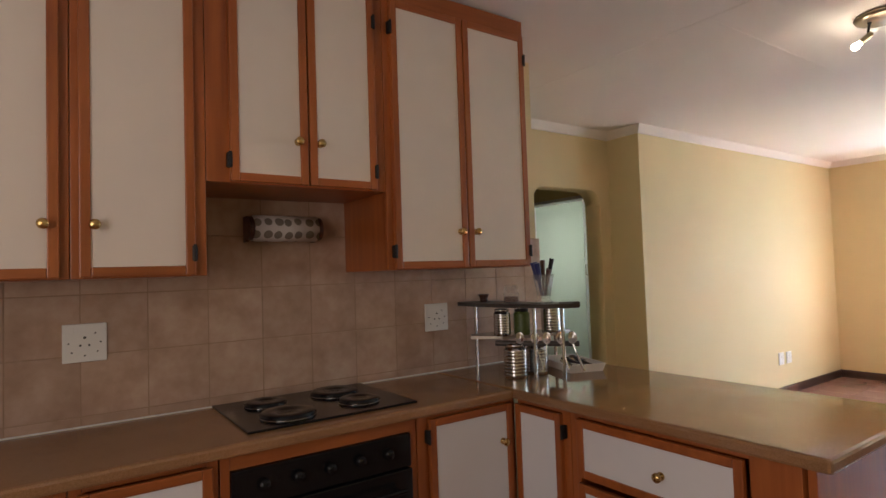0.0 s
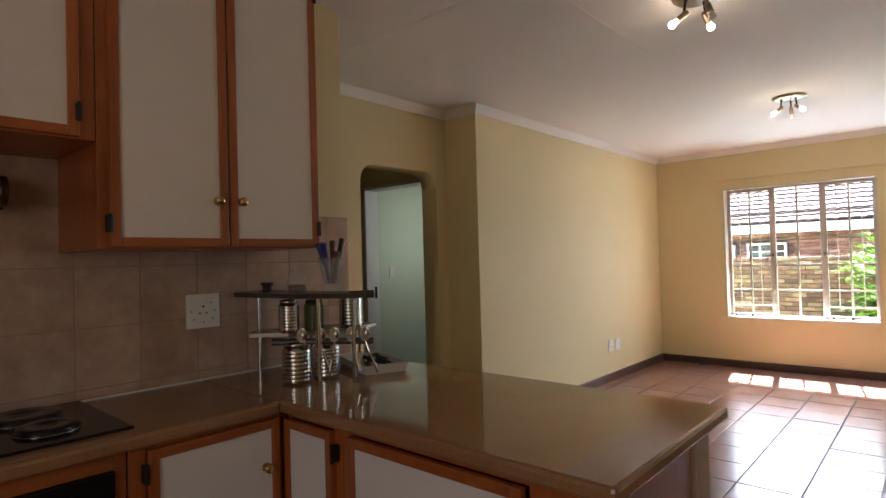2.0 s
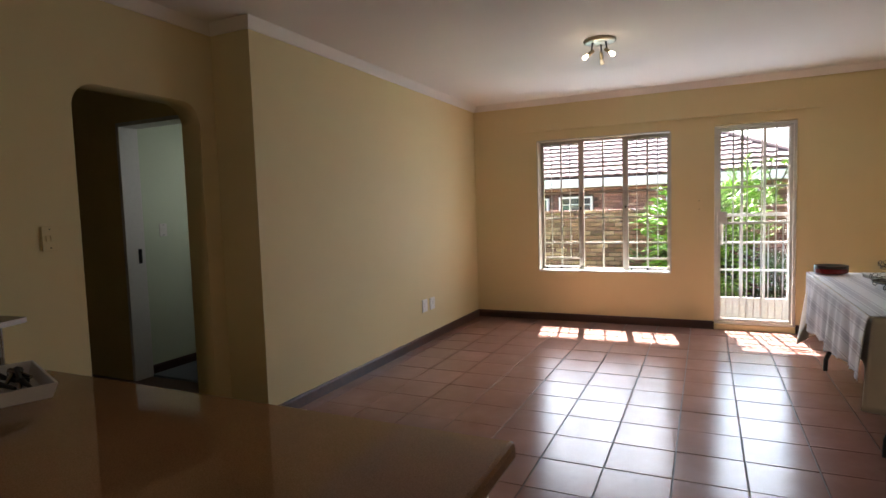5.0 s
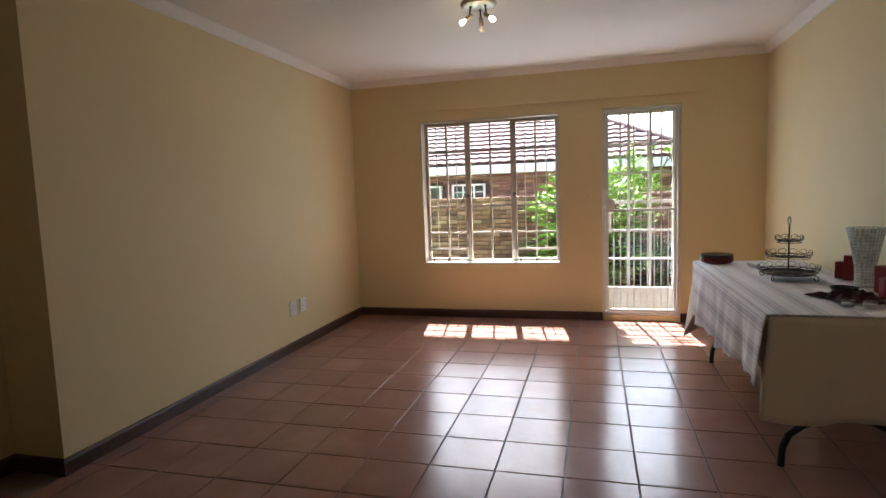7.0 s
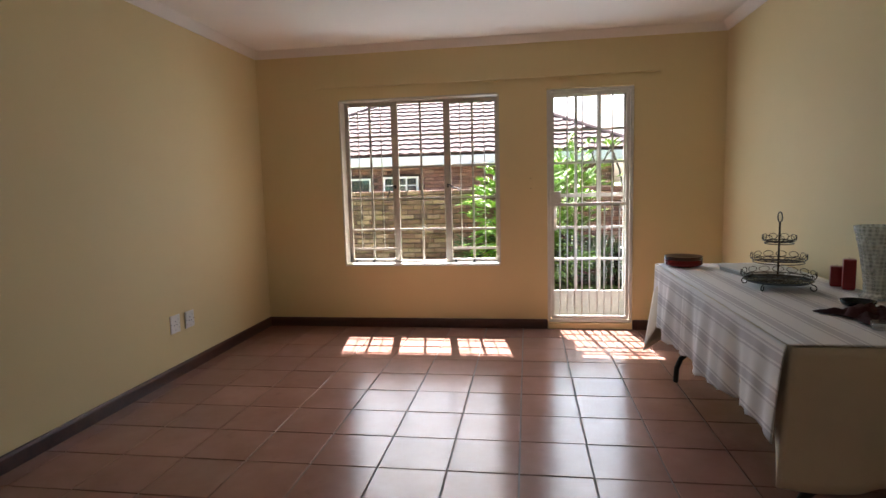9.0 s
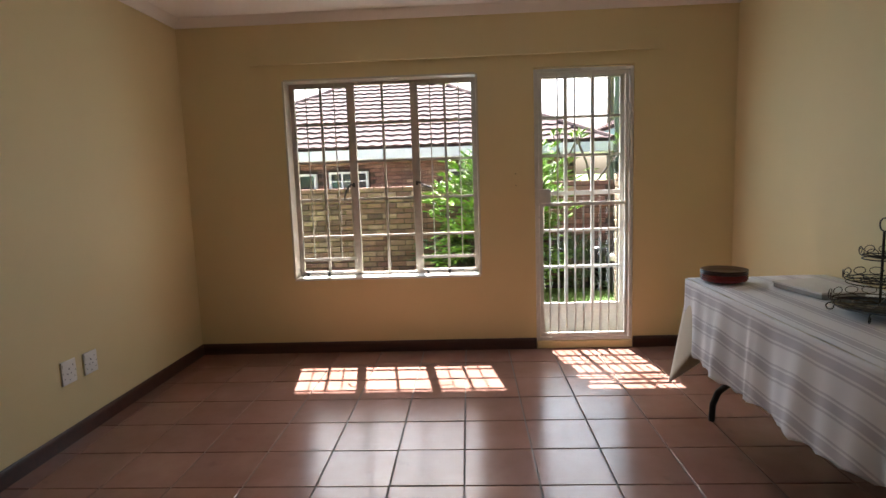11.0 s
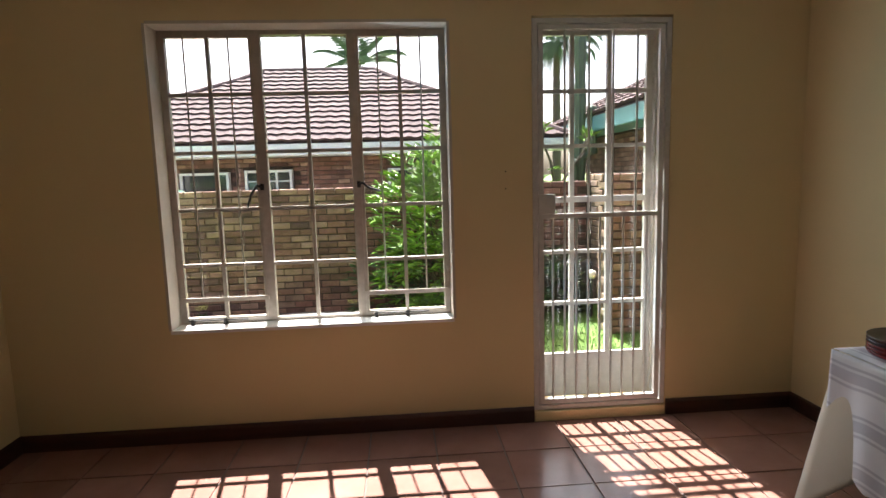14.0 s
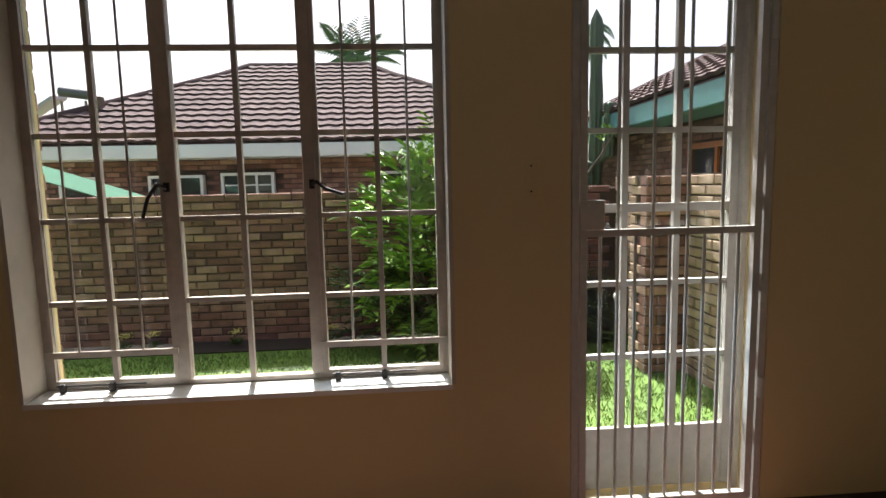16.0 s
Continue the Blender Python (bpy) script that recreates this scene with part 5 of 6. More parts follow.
for yj, s in ((D0 - 0.035, -1), (D1 + 0.035, 1), (W0 - 0.035, -1), (W1 + 0.045, 1)):
    parent = bpy.data.objects["wall_outer_leaf"]
    rngj = random.Random(int(yj * 100))
    for c in range(30):
        z = -0.1 + c * BC
        if yj in (W0 - 0.035, W1 + 0.045) and not (WZ0 - 0.05 < z < WZ1):
            continue
        b = new("brick", BRICKS[c % 5])
        b.parent = parent
        y = yj + s * (0.020 + rngj.uniform(-0.003, 0.003))
        b.matrix_world = Matrix.Translation((OUT + 0.02 + 0.10, y, z)) @ Matrix.Rotation(math.pi / 2 * s, 4, "Z") @ Matrix.Diagonal((0.48, 1, 1, 1)) if s > 0 else Matrix.Translation((OUT + 0.02 + 0.10, y, z)) @ Matrix.Rotation(-math.pi / 2, 4, "Z") @ Matrix.Diagonal((0.48, 1, 1, 1)) @ Matrix.Translation((0, -0.10, 0))

structure("pavement", boxes(((WX + 0.21, -3.6, GZ - 0.02), (6.9, 6.4, GZ + 0.01))), material("driveway", plain((0.36, 0.31, 0.25), 0.2, 8, 0.5), rough=0.9), "pale paved drive beyond the boundary wall")
structure("kerb_bed", boxes(((WX - 0.36, SY + 0.3, GZ - 0.02), (WX - 0.002, 6, GZ + 0.012))), material("dark_soil", plain((0.045, 0.032, 0.022), 0.3, 30, 0.9), rough=0.95), "dark soil bed along the boundary wall")


def tile_mesh():
    bm = bmesh.new()
    n, w, l = 8, 0.215, 0.265
    prof = [(w * k / n, 0.008 * math.cos(2 * math.pi * k / n) + 0.007) for k in range(n + 1)]
    a = [bm.verts.new((x, 0.010, z - 0.010)) for x, z in prof]
    lip = [bm.verts.new((x, 0.0, z + 0.034)) for x, z in prof]
    b = [bm.verts.new((x, 0.0, z + 0.034)) for x, z in prof]
    c = [bm.verts.new((x, l, z + 0.002)) for x, z in prof]
    for k in range(n):
        bm.faces.new((a[k], a[k + 1], lip[k + 1], lip[k]))
        f = bm.faces.new((b[k], b[k + 1], c[k + 1], c[k]))
        f.smooth = True
    me = bpy.data.meshes.new("roof_tile")
    bm.to_mesh(me)
    bm.free()
    me.materials.append(roof_mat)
    return me


TILE = tile_mesh()


def tile_slope(parent, base, span, run, slope, inside):
    """Courses of tiles up a slope; x runs along the eave of base and y up the slope."""
    c, count = 0, 0
    vs, fs = [], []
    while c * 0.24 < run:
        i = 0
        while i * 0.215 < span:
            if inside(i * 0.215 + 0.107, c * 0.24 + 0.12):
                m = base @ pose(i * 0.215, c * 0.24, 0, 0, 0, 0)
                if count < 300:
                    t = new("roof_tile", TILE)
                    t.parent = parent
                    t.matrix_world = m
                    count += 1
                else:
                    n = len(vs)
                    vs += [tuple(m @ v.co) for v in TILE.vertices]
                    fs += [[n + k for k in p.vertices] for p in TILE.polygons]
            i += 1
        c += 1
    if vs:
        me = bpy.data.meshes.new("roof_tiles")
        me.from_pydata(vs, [], fs)
        me.materials.append(roof_stuff)
        rest = new("roof_tiles", me)
        rest.parent = parent
        tagged(rest, kind="stuff")


def slab(bm, pts, t):
    v = [bm.verts.new(p) for p in pts]
    w = [bm.verts.new(Vector(p) - Vector((0, 0, t))) for p in pts]
    bm.faces.new(v)
    bm.faces.new(w[::-1])
    for k in range(len(v)):
        j = (k + 1) % len(v)
        bm.faces.new((w[k], w[j], v[j], v[k]))
    bmesh.ops.recalc_face_normals(bm, faces=bm.faces)
    return bm


teal = material("teal_paint", plain((0.10, 0.26, 0.25), 0.1, 20, 0.1), rough=0.5)
dark_glass = material("dark_window_glass", plain((0.03, 0.035, 0.04), 0.2, 6, 0.02), rough=0.08)


def neighbour_house():
    h = empty("neighbour_house", (6.9, 1.34, GZ), "brick house with a maroon tiled hip roof and white fascia", "house")
    EX, RX, EL, ER, ZE, ZR = 6.4, 9.6, 5.65, -2.97, 1.90, 3.54

    def add_part(name, bm, mat, label=""):
        p = part(name, bm, mat, h, label)
        p.matrix_parent_inverse = h.matrix_world.inverted()
        return p

    wall = add_part("wall", boxes(((6.91, -2.4, GZ), (12.3, 5.1, 1.75))), mortar, "brown face brick wall")
    s = 0.82
    px = EX + s * (RX - EX)
    pz = ZE + s * (ZR - ZE)
    bm = bmesh.new()
    slab(bm, [(EX, ER, ZE), (EX, EL, ZE), (px, 2.85, pz), (RX, 2.45, ZR), (RX, 0.23, ZR), (px, -0.20, pz)], 0.04)
    slab(bm, [(EX, EL, ZE - 0.001), (12.8, EL, ZE), (RX + RX - px, 2.86, pz), (px, 2.86, pz - 0.001)], 0.04)
    slab(bm, [(EX, ER, ZE - 0.001), (px, -0.21, pz - 0.001), (RX + RX - px, -0.21, pz), (12.8, ER, ZE)], 0.04)
    slab(bm, [(RX, 2.45, ZR), (12.8, EL, ZE), (12.8, ER, ZE), (RX, 0.23, ZR)], 0.04)
    roof = add_part("roof", bm, roof_mat, "maroon concrete tile roof")
    ridge = bmesh.new()
    for a, b in (((RX, 0.21, ZR + 0.01), (RX, 2.47, ZR + 0.01)), ((EX, EL, ZE + 0.02), (px, 2.87, pz + 0.02)), ((EX, ER, ZE + 0.02), (px, -0.22, pz + 0.02)), ((px, 2.87, pz + 0.02), (RX, 2.47, ZR + 0.01)), ((px, -0.22, pz + 0.02), (RX, 0.21, ZR + 0.01))):
        rod(ridge, a, b, 0.07, sides=10)
    rc = part("ridge_cap", ridge, roof_mat, roof)
    rc.matrix_parent_inverse = h.matrix_world.inverted()
    rc.matrix_parent_inverse = Matrix.Identity(4)
    slope = math.degrees(math.atan2(ZR - ZE, RX - EX))
    run = math.hypot(ZR - ZE, RX - EX)
    base = Matrix.Translation((EX - 0.03, EL, ZE + 0.012)) @ Matrix.Rotation(-math.pi / 2, 4, "Z") @ Matrix.Rotation(math.radians(slope), 4, "X")

    def inside(u, v):
        f = v / run
        y = EL - u
        if f < s:
            return EL - f / s * (EL - 2.85) > y > ER + f / s * (-0.20 - ER)
        return f < 0.99 and 2.85 - (f - s) / (1 - s) * 0.4 > y > -0.2 + (f - s) / (1 - s) * 0.43

    tile_slope(roof, base, EL - ER, run, slope, inside)
    add_part("fascia", boxes(((EX - 0.03, ER, ZE - 0.19), (EX - 0.005, EL, ZE - 0.02))), M["white"], "white painted fascia board")
    add_part("soffit", boxes(((EX - 0.004, ER, ZE - 0.20), (6.905, EL, ZE - 0.185))), M["white"])
    for y0, y1, z0, z1, lights in ((1.52, 2.27, 1.14, 1.50, 3), (2.52, 3.28, 1.14, 1.48, 1), (-0.80, -0.02, 1.10, 1.48, 2), (4.0, 4.5, 1.10, 1.48, 1)):
        w = add_part("window", boxes(((6.78, y0, z1 - 0.04), (6.90, y1, z1)), ((6.78, y0, z0), (6.90, y1, z0 + 0.04)), ((6.78, y0, z0 + 0.04), (6.90, y0 + 0.04, z1 - 0.04)), ((6.78, y1 - 0.04, z0 + 0.04), (6.90, y1, z1 - 0.04)), *[((6.79, y0 + (y1 - y0) * k / lights - 0.015, z0 + 0.04), (6.88, y0 + (y1 - y0) * k / lights + 0.015, z1 - 0.04)) for k in range(1, lights)], *([((6.80, y0 + 0.04, (z0 + z1) / 2 - 0.01), (6.87, y1 - 0.04, (z0 + z1) / 2 + 0.01))] if lights == 3 else [])), M["white"], "white framed house window")
        p = part("pane", boxes(((6.83, y0 + 0.03, z0 + 0.03), (6.85, y1 - 0.03, z1 - 0.03))), dark_glass, w)
    return wall


nh_wall = neighbour_house()


def second_house():
    h = empty("second_house", (1.0, -3.7, GZ), "brick house with a maroon tiled roof and teal fascia", "house")
    EY, RY2, X0, X1, ZE, ZR = -3.2, -5.8, -1.0, 8.5, 2.19, 3.48

    def add_part(name, bm, mat, label="", parent=None):
        p = part(name, bm, mat, parent or h, label)
        p.matrix_parent_inverse = h.matrix_world.inverted()
        return p

    wall = add_part("wall", boxes(((0.6, -8, GZ), (7.9, -3.71, 1.95))), mortar, "brown face brick wall")
    bm = bmesh.new()
    slab(bm, [(X0, EY, ZE), (X0, RY2, ZR), (X1 - 2.4, RY2, ZR), (X1, EY, ZE)], 0.04)
    slab(bm, [(X1, EY, ZE), (X1 - 2.4, RY2, ZR), (X1 - 2.4, RY2 - 0.3, ZR), (X1, RY2 - 2.6, ZE)], 0.04)
    roof = add_part("roof", bm, roof_mat, "maroon concrete tile roof")
    slope = math.degrees(math.atan2(ZR - ZE, EY - RY2))
    run = math.hypot(ZR - ZE, EY - RY2)
    base = Matrix.Translation((X1, EY + 0.03, ZE + 0.012)) @ Matrix.Rotation(math.pi, 4, "Z") @ Matrix.Rotation(math.radians(slope), 4, "X")
    tile_slope(roof, base, 7.4, run, slope, lambda u, v: u > v / run * 2.4)
    rc = part("ridge_cap", rod(rod(bmesh.new(), (X0, RY2, ZR + 0.01), (X1 - 2.4, RY2, ZR + 0.01), 0.08), (X1, EY, ZE + 0.02), (X1 - 2.4, RY2, ZR + 0.01), 0.07), roof_mat, roof)
    add_part("fascia", boxes(((X0, EY + 0.005, ZE - 0.24), (X1, EY + 0.03, ZE - 0.03))), teal, "teal painted fascia board")
    add_part("soffit", boxes(((X0, -3.705, ZE - 0.25), (X1, EY + 0.004, ZE - 0.235))), teal)
    w = add_part("window", boxes(((3.6, -3.69, 1.60), (4.75, -3.60, 1.66)), ((3.6, -3.69, 0.80), (4.75, -3.60, 0.86)), ((3.6, -3.69, 0.86), (3.65, -3.60, 1.60)), ((4.70, -3.69, 0.86), (4.75, -3.60, 1.60)), ((4.15, -3.68, 0.86), (4.20, -3.61, 1.60))), M["oak"], "brown framed house window")
    part("pane", boxes(((3.64, -3.655, 0.85), (4.71, -3.64, 1.61))), dark_glass, w)
    return wall


sh_wall = second_house()


def solar_heater():
    s = empty("solar_water_heater", (7.55, 4.62, 2.53), "dark roof tank with a sloping solar panel on the tiles", "solar heater")
    part("tank", rod(bmesh.new(), (0.0, -0.28, 0.20), (0.0, 0.16, 0.26), 0.075, sides=20), material("tank_grey", plain((0.13, 0.13, 0.13), 0.2, 12, 0.1), rough=0.5), s)
    bm = slab(bmesh.new(), [(-0.1, 0.25, 0.18), (-0.1, 0.95, -0.25), (0.35, 0.95, -0.18), (0.35, 0.25, 0.25)], 0.05)
    part("panel", bm, material("panel_grey", plain((0.45, 0.46, 0.46), 0.1, 20, 0.1), rough=0.3), s)
    for y in (-0.2, 0.15):
        part("bracket", rod(bmesh.new(), (0, y, -0.10), (0, y, 0.12), 0.02), M["nickel"], s)
    part("valve_box", boxes(((-0.10, -0.47, -0.04), (0.02, -0.31, 0.17)), bevel=0.01), material("brown_plastic", plain((0.16, 0.10, 0.07), 0.15, 20, 0.1), rough=0.6), s, "brown valve box")
    return s


solar_heater()


def carport():
    c = empty("carport", (4.62, 2.95, GZ), "low carport with a pale green corrugated sheet roof", "carport")
    bm = bmesh.new()
    n = 56
    lo, hi = [], []
    for k in range(n + 1):
        x = -0.45 + 0.9 * k / n
        z = 0.014 * math.sin(k * math.pi / 2)
        lo.append(bm.verts.new((x, -0.37, 1.355 + z)))
        hi.append(bm.verts.new((x, 0.95, 1.80 + z)))
    for k in range(n):
        bm.faces.new((lo[k], lo[k + 1], hi[k + 1], hi[k]))
    thick(part("roof_sheet", bm, material("green_sheet", plain((0.16, 0.34, 0.23), 0.2, 10, 0.1), rough=0.8, spec=0.2), c), 0.004)
    part("fascia", boxes(((-0.47, -0.385, 1.27), (0.47, -0.372, 1.345))), teal, c, "dark green fascia board")
    for x in (-0.40, 0.40):
        for y, z in ((-0.32, 1.34), (0.88, 1.74)):
            part("post", boxes(((x - 0.04, y - 0.04, 0), (x + 0.04, y + 0.04, z))), M["steel_white"], c)
    return c


carport()


# ---- plants ----
leaf_green = material("bright_leaf", varied([(0.10, 0.22, 0.02), (0.17, 0.33, 0.03), (0.26, 0.42, 0.05), (0.05, 0.12, 0.012)], 3.0, 0.2, 0.2, by_island=True), rough=0.5)
leaf_dark = material("dark_leaf", varied([(0.03, 0.07, 0.015), (0.05, 0.10, 0.02), (0.07, 0.12, 0.03)], 3.0, 0.2, 0.2, by_island=True), rough=0.5)
palm_leaf = material("palm_leaf", varied([(0.06, 0.10, 0.055), (0.09, 0.14, 0.08), (0.13, 0.18, 0.10)], 3.0, 0.2, 0.2, by_island=True), rough=0.5)
bark = material("bark", plain((0.13, 0.10, 0.075), 0.3, 40, 0.8), rough=0.9)


def leaf(vs, fs, p, d, up, l, w):
    d = d.normalized()
    s = d.cross(up)
    s = s.normalized() * w / 2 if s.length > 1e-3 else Vector((w / 2, 0, 0))
    n = len(vs)
    q = p + d * l * 0.5 + up * l * 0.06
    vs += [tuple(p), tuple(q + s), tuple(p + d * l - up * l * 0.08), tuple(q - s)]
    fs += [(n, n + 1, n + 2), (n, n + 2, n + 3)]


def leaf_part(name, vs, fs, mat, parent, label=""):
    me = bpy.data.meshes.new(name)
    me.from_pydata(vs, [], fs)
    me.materials.append(mat)
    ob = new(name, me)
    ob.parent = parent
    return tagged(ob, label)


def shrub(at, radii, sprays, seed, label, mat, lean=(0, 0), name="shrub", leafl=(0.07, 0.13), leafw=0.022):
    s = empty(name, at, label, "shrub")
    rng = random.Random(seed)
    tr = bmesh.new()
    vs, fs = [], []
    tips = []
    for k in range(9):
        a = rng.uniform(0, 6.28)
        e = Vector((radii[0] * 0.6 * math.cos(a), radii[1] * 0.6 * math.sin(a), radii[2] * rng.uniform(0.9, 1.5)))
        m = e * 0.5 + Vector((rng.uniform(-0.05, 0.05), rng.uniform(-0.05, 0.05), 0))
        rod(tr, (e.x * 0.1, e.y * 0.1, 0), m, 0.02, 0.014, sides=7)
        rod(tr, m, e, 0.014, 0.007, sides=7)
        tips.append((m, e))
    part("stems", tr, bark, s)
    for k in range(sprays):
        while True:
            v = Vector((rng.uniform(-1, 1), rng.uniform(-1, 1), rng.uniform(-1, 1)))
            if 0.35 < v.length < 1:
                break
        lump = 1 + 0.22 * math.sin(v.x * 5 + seed) * math.cos(v.y * 6 + seed * 2) + 0.12 * math.sin(v.z * 7)
        c = Vector((v.x * radii[0] * lump, v.y * radii[1] * lump, radii[2] * (1 + v.z * lump)))
        if c.z < 0.05:
            c.z = rng.uniform(0.05, 0.5)
        out = (Vector((v.x, v.y, v.z * 0.6 + 0.25)) + Vector((rng.uniform(-0.5, 0.5), rng.uniform(-0.5, 0.5), rng.uniform(-0.3, 0.5)))).normalized()
        ll = rng.uniform(0.12, 0.22)
        for j in range(9):
            t = j / 8
            p = c + out * ll * t - Vector((0, 0, 0.05 * t * t))
            side = out.cross(Vector((0, 0, 1)))
            side = side.normalized() if side.length > 0.01 else Vector((1, 0, 0))
            d = out * 0.8 + side * (0.9 if j % 2 else -0.9) + Vector((0, 0, rng.uniform(-0.2, 0.3)))
            leaf(vs, fs, p, d, Vector((rng.uniform(-0.3, 0.3), rng.uniform(-0.3, 0.3), 1)).normalized(), rng.uniform(*leafl), leafw)
    leaf_part("foliage", vs, fs, mat, s, "many narrow feathery leaves")
    return s


shrub((3.10, -0.72, GZ), (0.42, 0.74, 0.93), 560, 3, "tall bright green feathery shrub before the brick wall", leaf_green, leafl=(0.10, 0.18), leafw=0.038)
shrub((3.35, -0.55, GZ), (0.25, 0.9, 0.42), 260, 8, "low dark green shrub at the foot of the wall", leaf_dark, name="low_shrub")
shrub((3.30, -1.75, GZ), (0.2, 0.25, 0.30), 90, 12, "small dark green plant beside the corner", leaf_dark, name="garden_plant", leafl=(0.10, 0.2), leafw=0.015)
shrub((4.75, -1.42, GZ), (0.5, 0.62, 1.0), 420, 15, "bright green leafy shrub behind the boundary wall", leaf_green, name="shrub", leafl=(0.09, 0.17), leafw=0.030)


def flower(x, y, seed, label):
    f = empty("flower", (x, y, GZ + 0.01), label, "flower", "bed flowers")
    rng = random.Random(seed)
    vs, fs = [], []
    for k in range(40):
        a = rng.uniform(0, 6.28)
        leaf(vs, fs, Vector((0, 0, 0.02)), Vector((math.cos(a), math.sin(a), rng.uniform(0.3, 1.4))), Vector((0, 0, 1)), rng.uniform(0.06, 0.12), 0.012)
    leaf_part("leaves", vs, fs, leaf_dark, f)
    vs, fs = [], []
    for k in range(60):
        a = rng.uniform(0, 6.28)
        r = rng.uniform(0, 0.05)
        leaf(vs, fs, Vector((r * math.cos(a), r * math.sin(a), 0.11 + rng.uniform(0, 0.04))), Vector((math.cos(a), math.sin(a), 0.5)), Vector((0, 0, 1)), 0.03, 0.014)
    leaf_part("blooms", vs, fs, material("yellow_petal", None, rough=0.6) if "yellow_petal" not in bpy.data.materials else bpy.data.materials["yellow_petal"], f, "pale yellow petals")
    return f


for x, y, sd in ((3.50, 2.18, 1), (3.52, 1.95, 4), (3.50, 1.22, 2), (3.52, 0.36, 3)):
    flower(x, y, sd, "small pale yellow flower in the soil bed")
bpy.data.materials["yellow_petal"].node_tree.nodes["Principled BSDF"].inputs["Base Color"].default_value = (0.62, 0.55, 0.14, 1)


def palm(at, height, crown, seed, fronds, droop, label, r0=0.13):
    p = empty("palm_tree", at, label, "palm tree")
    rng = random.Random(seed)
    tr = bmesh.new()
    n = 16
    prof = []
    for k in range(n * 2 + 1):
        t = k / (n * 2)
        prof.append((r0 * (1.15 - 0.4 * t) * (1.0 + 0.12 * (k % 2)), height * t))
    lathe(tr, prof, sides=12)
    part("trunk", tr, bark, p, "ringed grey trunk")
    vs, fs = [], []
    for k in range(fronds):
        a = 2.4 * k + rng.uniform(-0.2, 0.2)
        el = rng.uniform(-0.1, 1.2)
        L = crown * rng.uniform(0.8, 1.1)
        prev = Vector((0, 0, height - 0.05))
        d = Vector((math.cos(a) * math.cos(el), math.sin(a) * math.cos(el), math.sin(el)))
        m = 16
        for j in range(m):
            d = (d + Vector((0, 0, -droop * (j / m) * 0.35))).normalized()
            q = prev + d * L / m
            side = d.cross(Vector((0, 0, 1))).normalized()
            leaf(vs, fs, prev, d, side, L / m * 1.3, 0.014)
            ll = L * 0.34 * math.sin(math.pi * (0.12 + 0.83 * j / m))
            for s in (-1, 1):
                leaf(vs, fs, prev, side * s + d * 0.7 + Vector((0, 0, -0.25)), Vector((0, 0, 1)), ll, 0.010)
                leaf(vs, fs, (prev + q) / 2, side * s + d * 0.8 + Vector((0, 0, -0.1)), Vector((0, 0, 1)), ll, 0.010)
            prev = q
    leaf_part("crown", vs, fs, palm_leaf, p, "arching feathery fronds")
    return p


palm((16.5, 1.0, GZ), 5.2, 1.6, 5, 18, 0.4, "tall palm tree beyond the neighbouring roof")
palm((12.4, -4.42, GZ), 4.85, 1.30, 9, 26, 0.8, "slender palm tree beyond the side house", 0.11)


def cactus(at, height, r, arms, label):
    c = empty("cactus", at, label, "cactus")
    mat = bpy.data.materials.get("cactus_skin") or material("cactus_skin", plain((0.09, 0.12, 0.07), 0.25, 12, 0.3), rough=0.6)

    def column(base, h, rr):
        bm = bmesh.new()
        rings = []
        for k in range(26):
            t = k / 25
            rad = rr * (1 + 0.10 * math.sin(t * 30)) * (math.sqrt(max(0.0, 1 - max(0, (t - 0.94) / 0.06) ** 2)) if t > 0.94 else 1)
            rings.append([bm.verts.new(Vector(base) + Vector((rad * (1 + 0.18 * math.cos(7 * a)) * math.cos(a), rad * (1 + 0.18 * math.cos(7 * a)) * math.sin(a), h * t))) for a in np.linspace(0, 2 * math.pi, 28, endpoint=False)])
        for p, q in zip(rings, rings[1:]):
            for i in range(28):
                f = bm.faces.new((p[i], p[(i + 1) % 28], q[(i + 1) % 28], q[i]))
                f.smooth = True
        return bm

    part("stem", column((0, 0, 0), height, r), mat, c)
    for dx, dy, z, h in arms:
        bm = column((dx, dy, z), h, r * 0.85)
        rod(bm, (0, 0, z - 0.08), (dx, dy, z + 0.04), r * 0.6, sides=12)
        part("arm", bm, mat, c)
    return c


cactus((6.2, -3.03, GZ), 3.75, 0.078, ((-0.10, -0.16, 1.75, 0.75), (-0.12, 0.14, 0.9, 0.8)), "tall ribbed green cactus beside the brick house")


def bare_tree():
    t = empty("frangipani_tree", (4.7, -2.05, GZ), "small tree with forked grey branches and few leaves", "tree")
    rng = random.Random(21)
    bm = bmesh.new()
    tips = []

    def grow(p, d, l, r, n):
        q = p + d * l
        rod(bm, p, q, r, r * 0.75, sides=7)
        bmesh.ops.create_uvsphere(bm, u_segments=7, v_segments=4, radius=r * 0.78, matrix=Matrix.Translation(q))
        if n == 0:
            tips.append((q, d))
            return
        for s in range(2):
            a = rng.uniform(0, 6.28)
            nd = (d + Vector((0.6 * math.cos(a + 3.1 * s), 0.6 * math.sin(a + 3.1 * s), 0.25))).normalized()
            grow(q, nd, l * 0.72, r * 0.7, n - 1)

    grow(Vector((0, 0, 0)), Vector((0.05, 0.05, 1)).normalized(), 0.75, 0.045, 4)
    part("trunk", bm, bark, t)
    vs, fs = [], []
    for q, d in tips:
        for k in range(5):
            a = rng.uniform(0, 6.28)
            leaf(vs, fs, q, d + Vector((math.cos(a), math.sin(a), 0.1)), Vector((0, 0, 1)), rng.uniform(0.10, 0.18), 0.04)
    leaf_part("leaves", vs, fs, leaf_green, t)
    return t


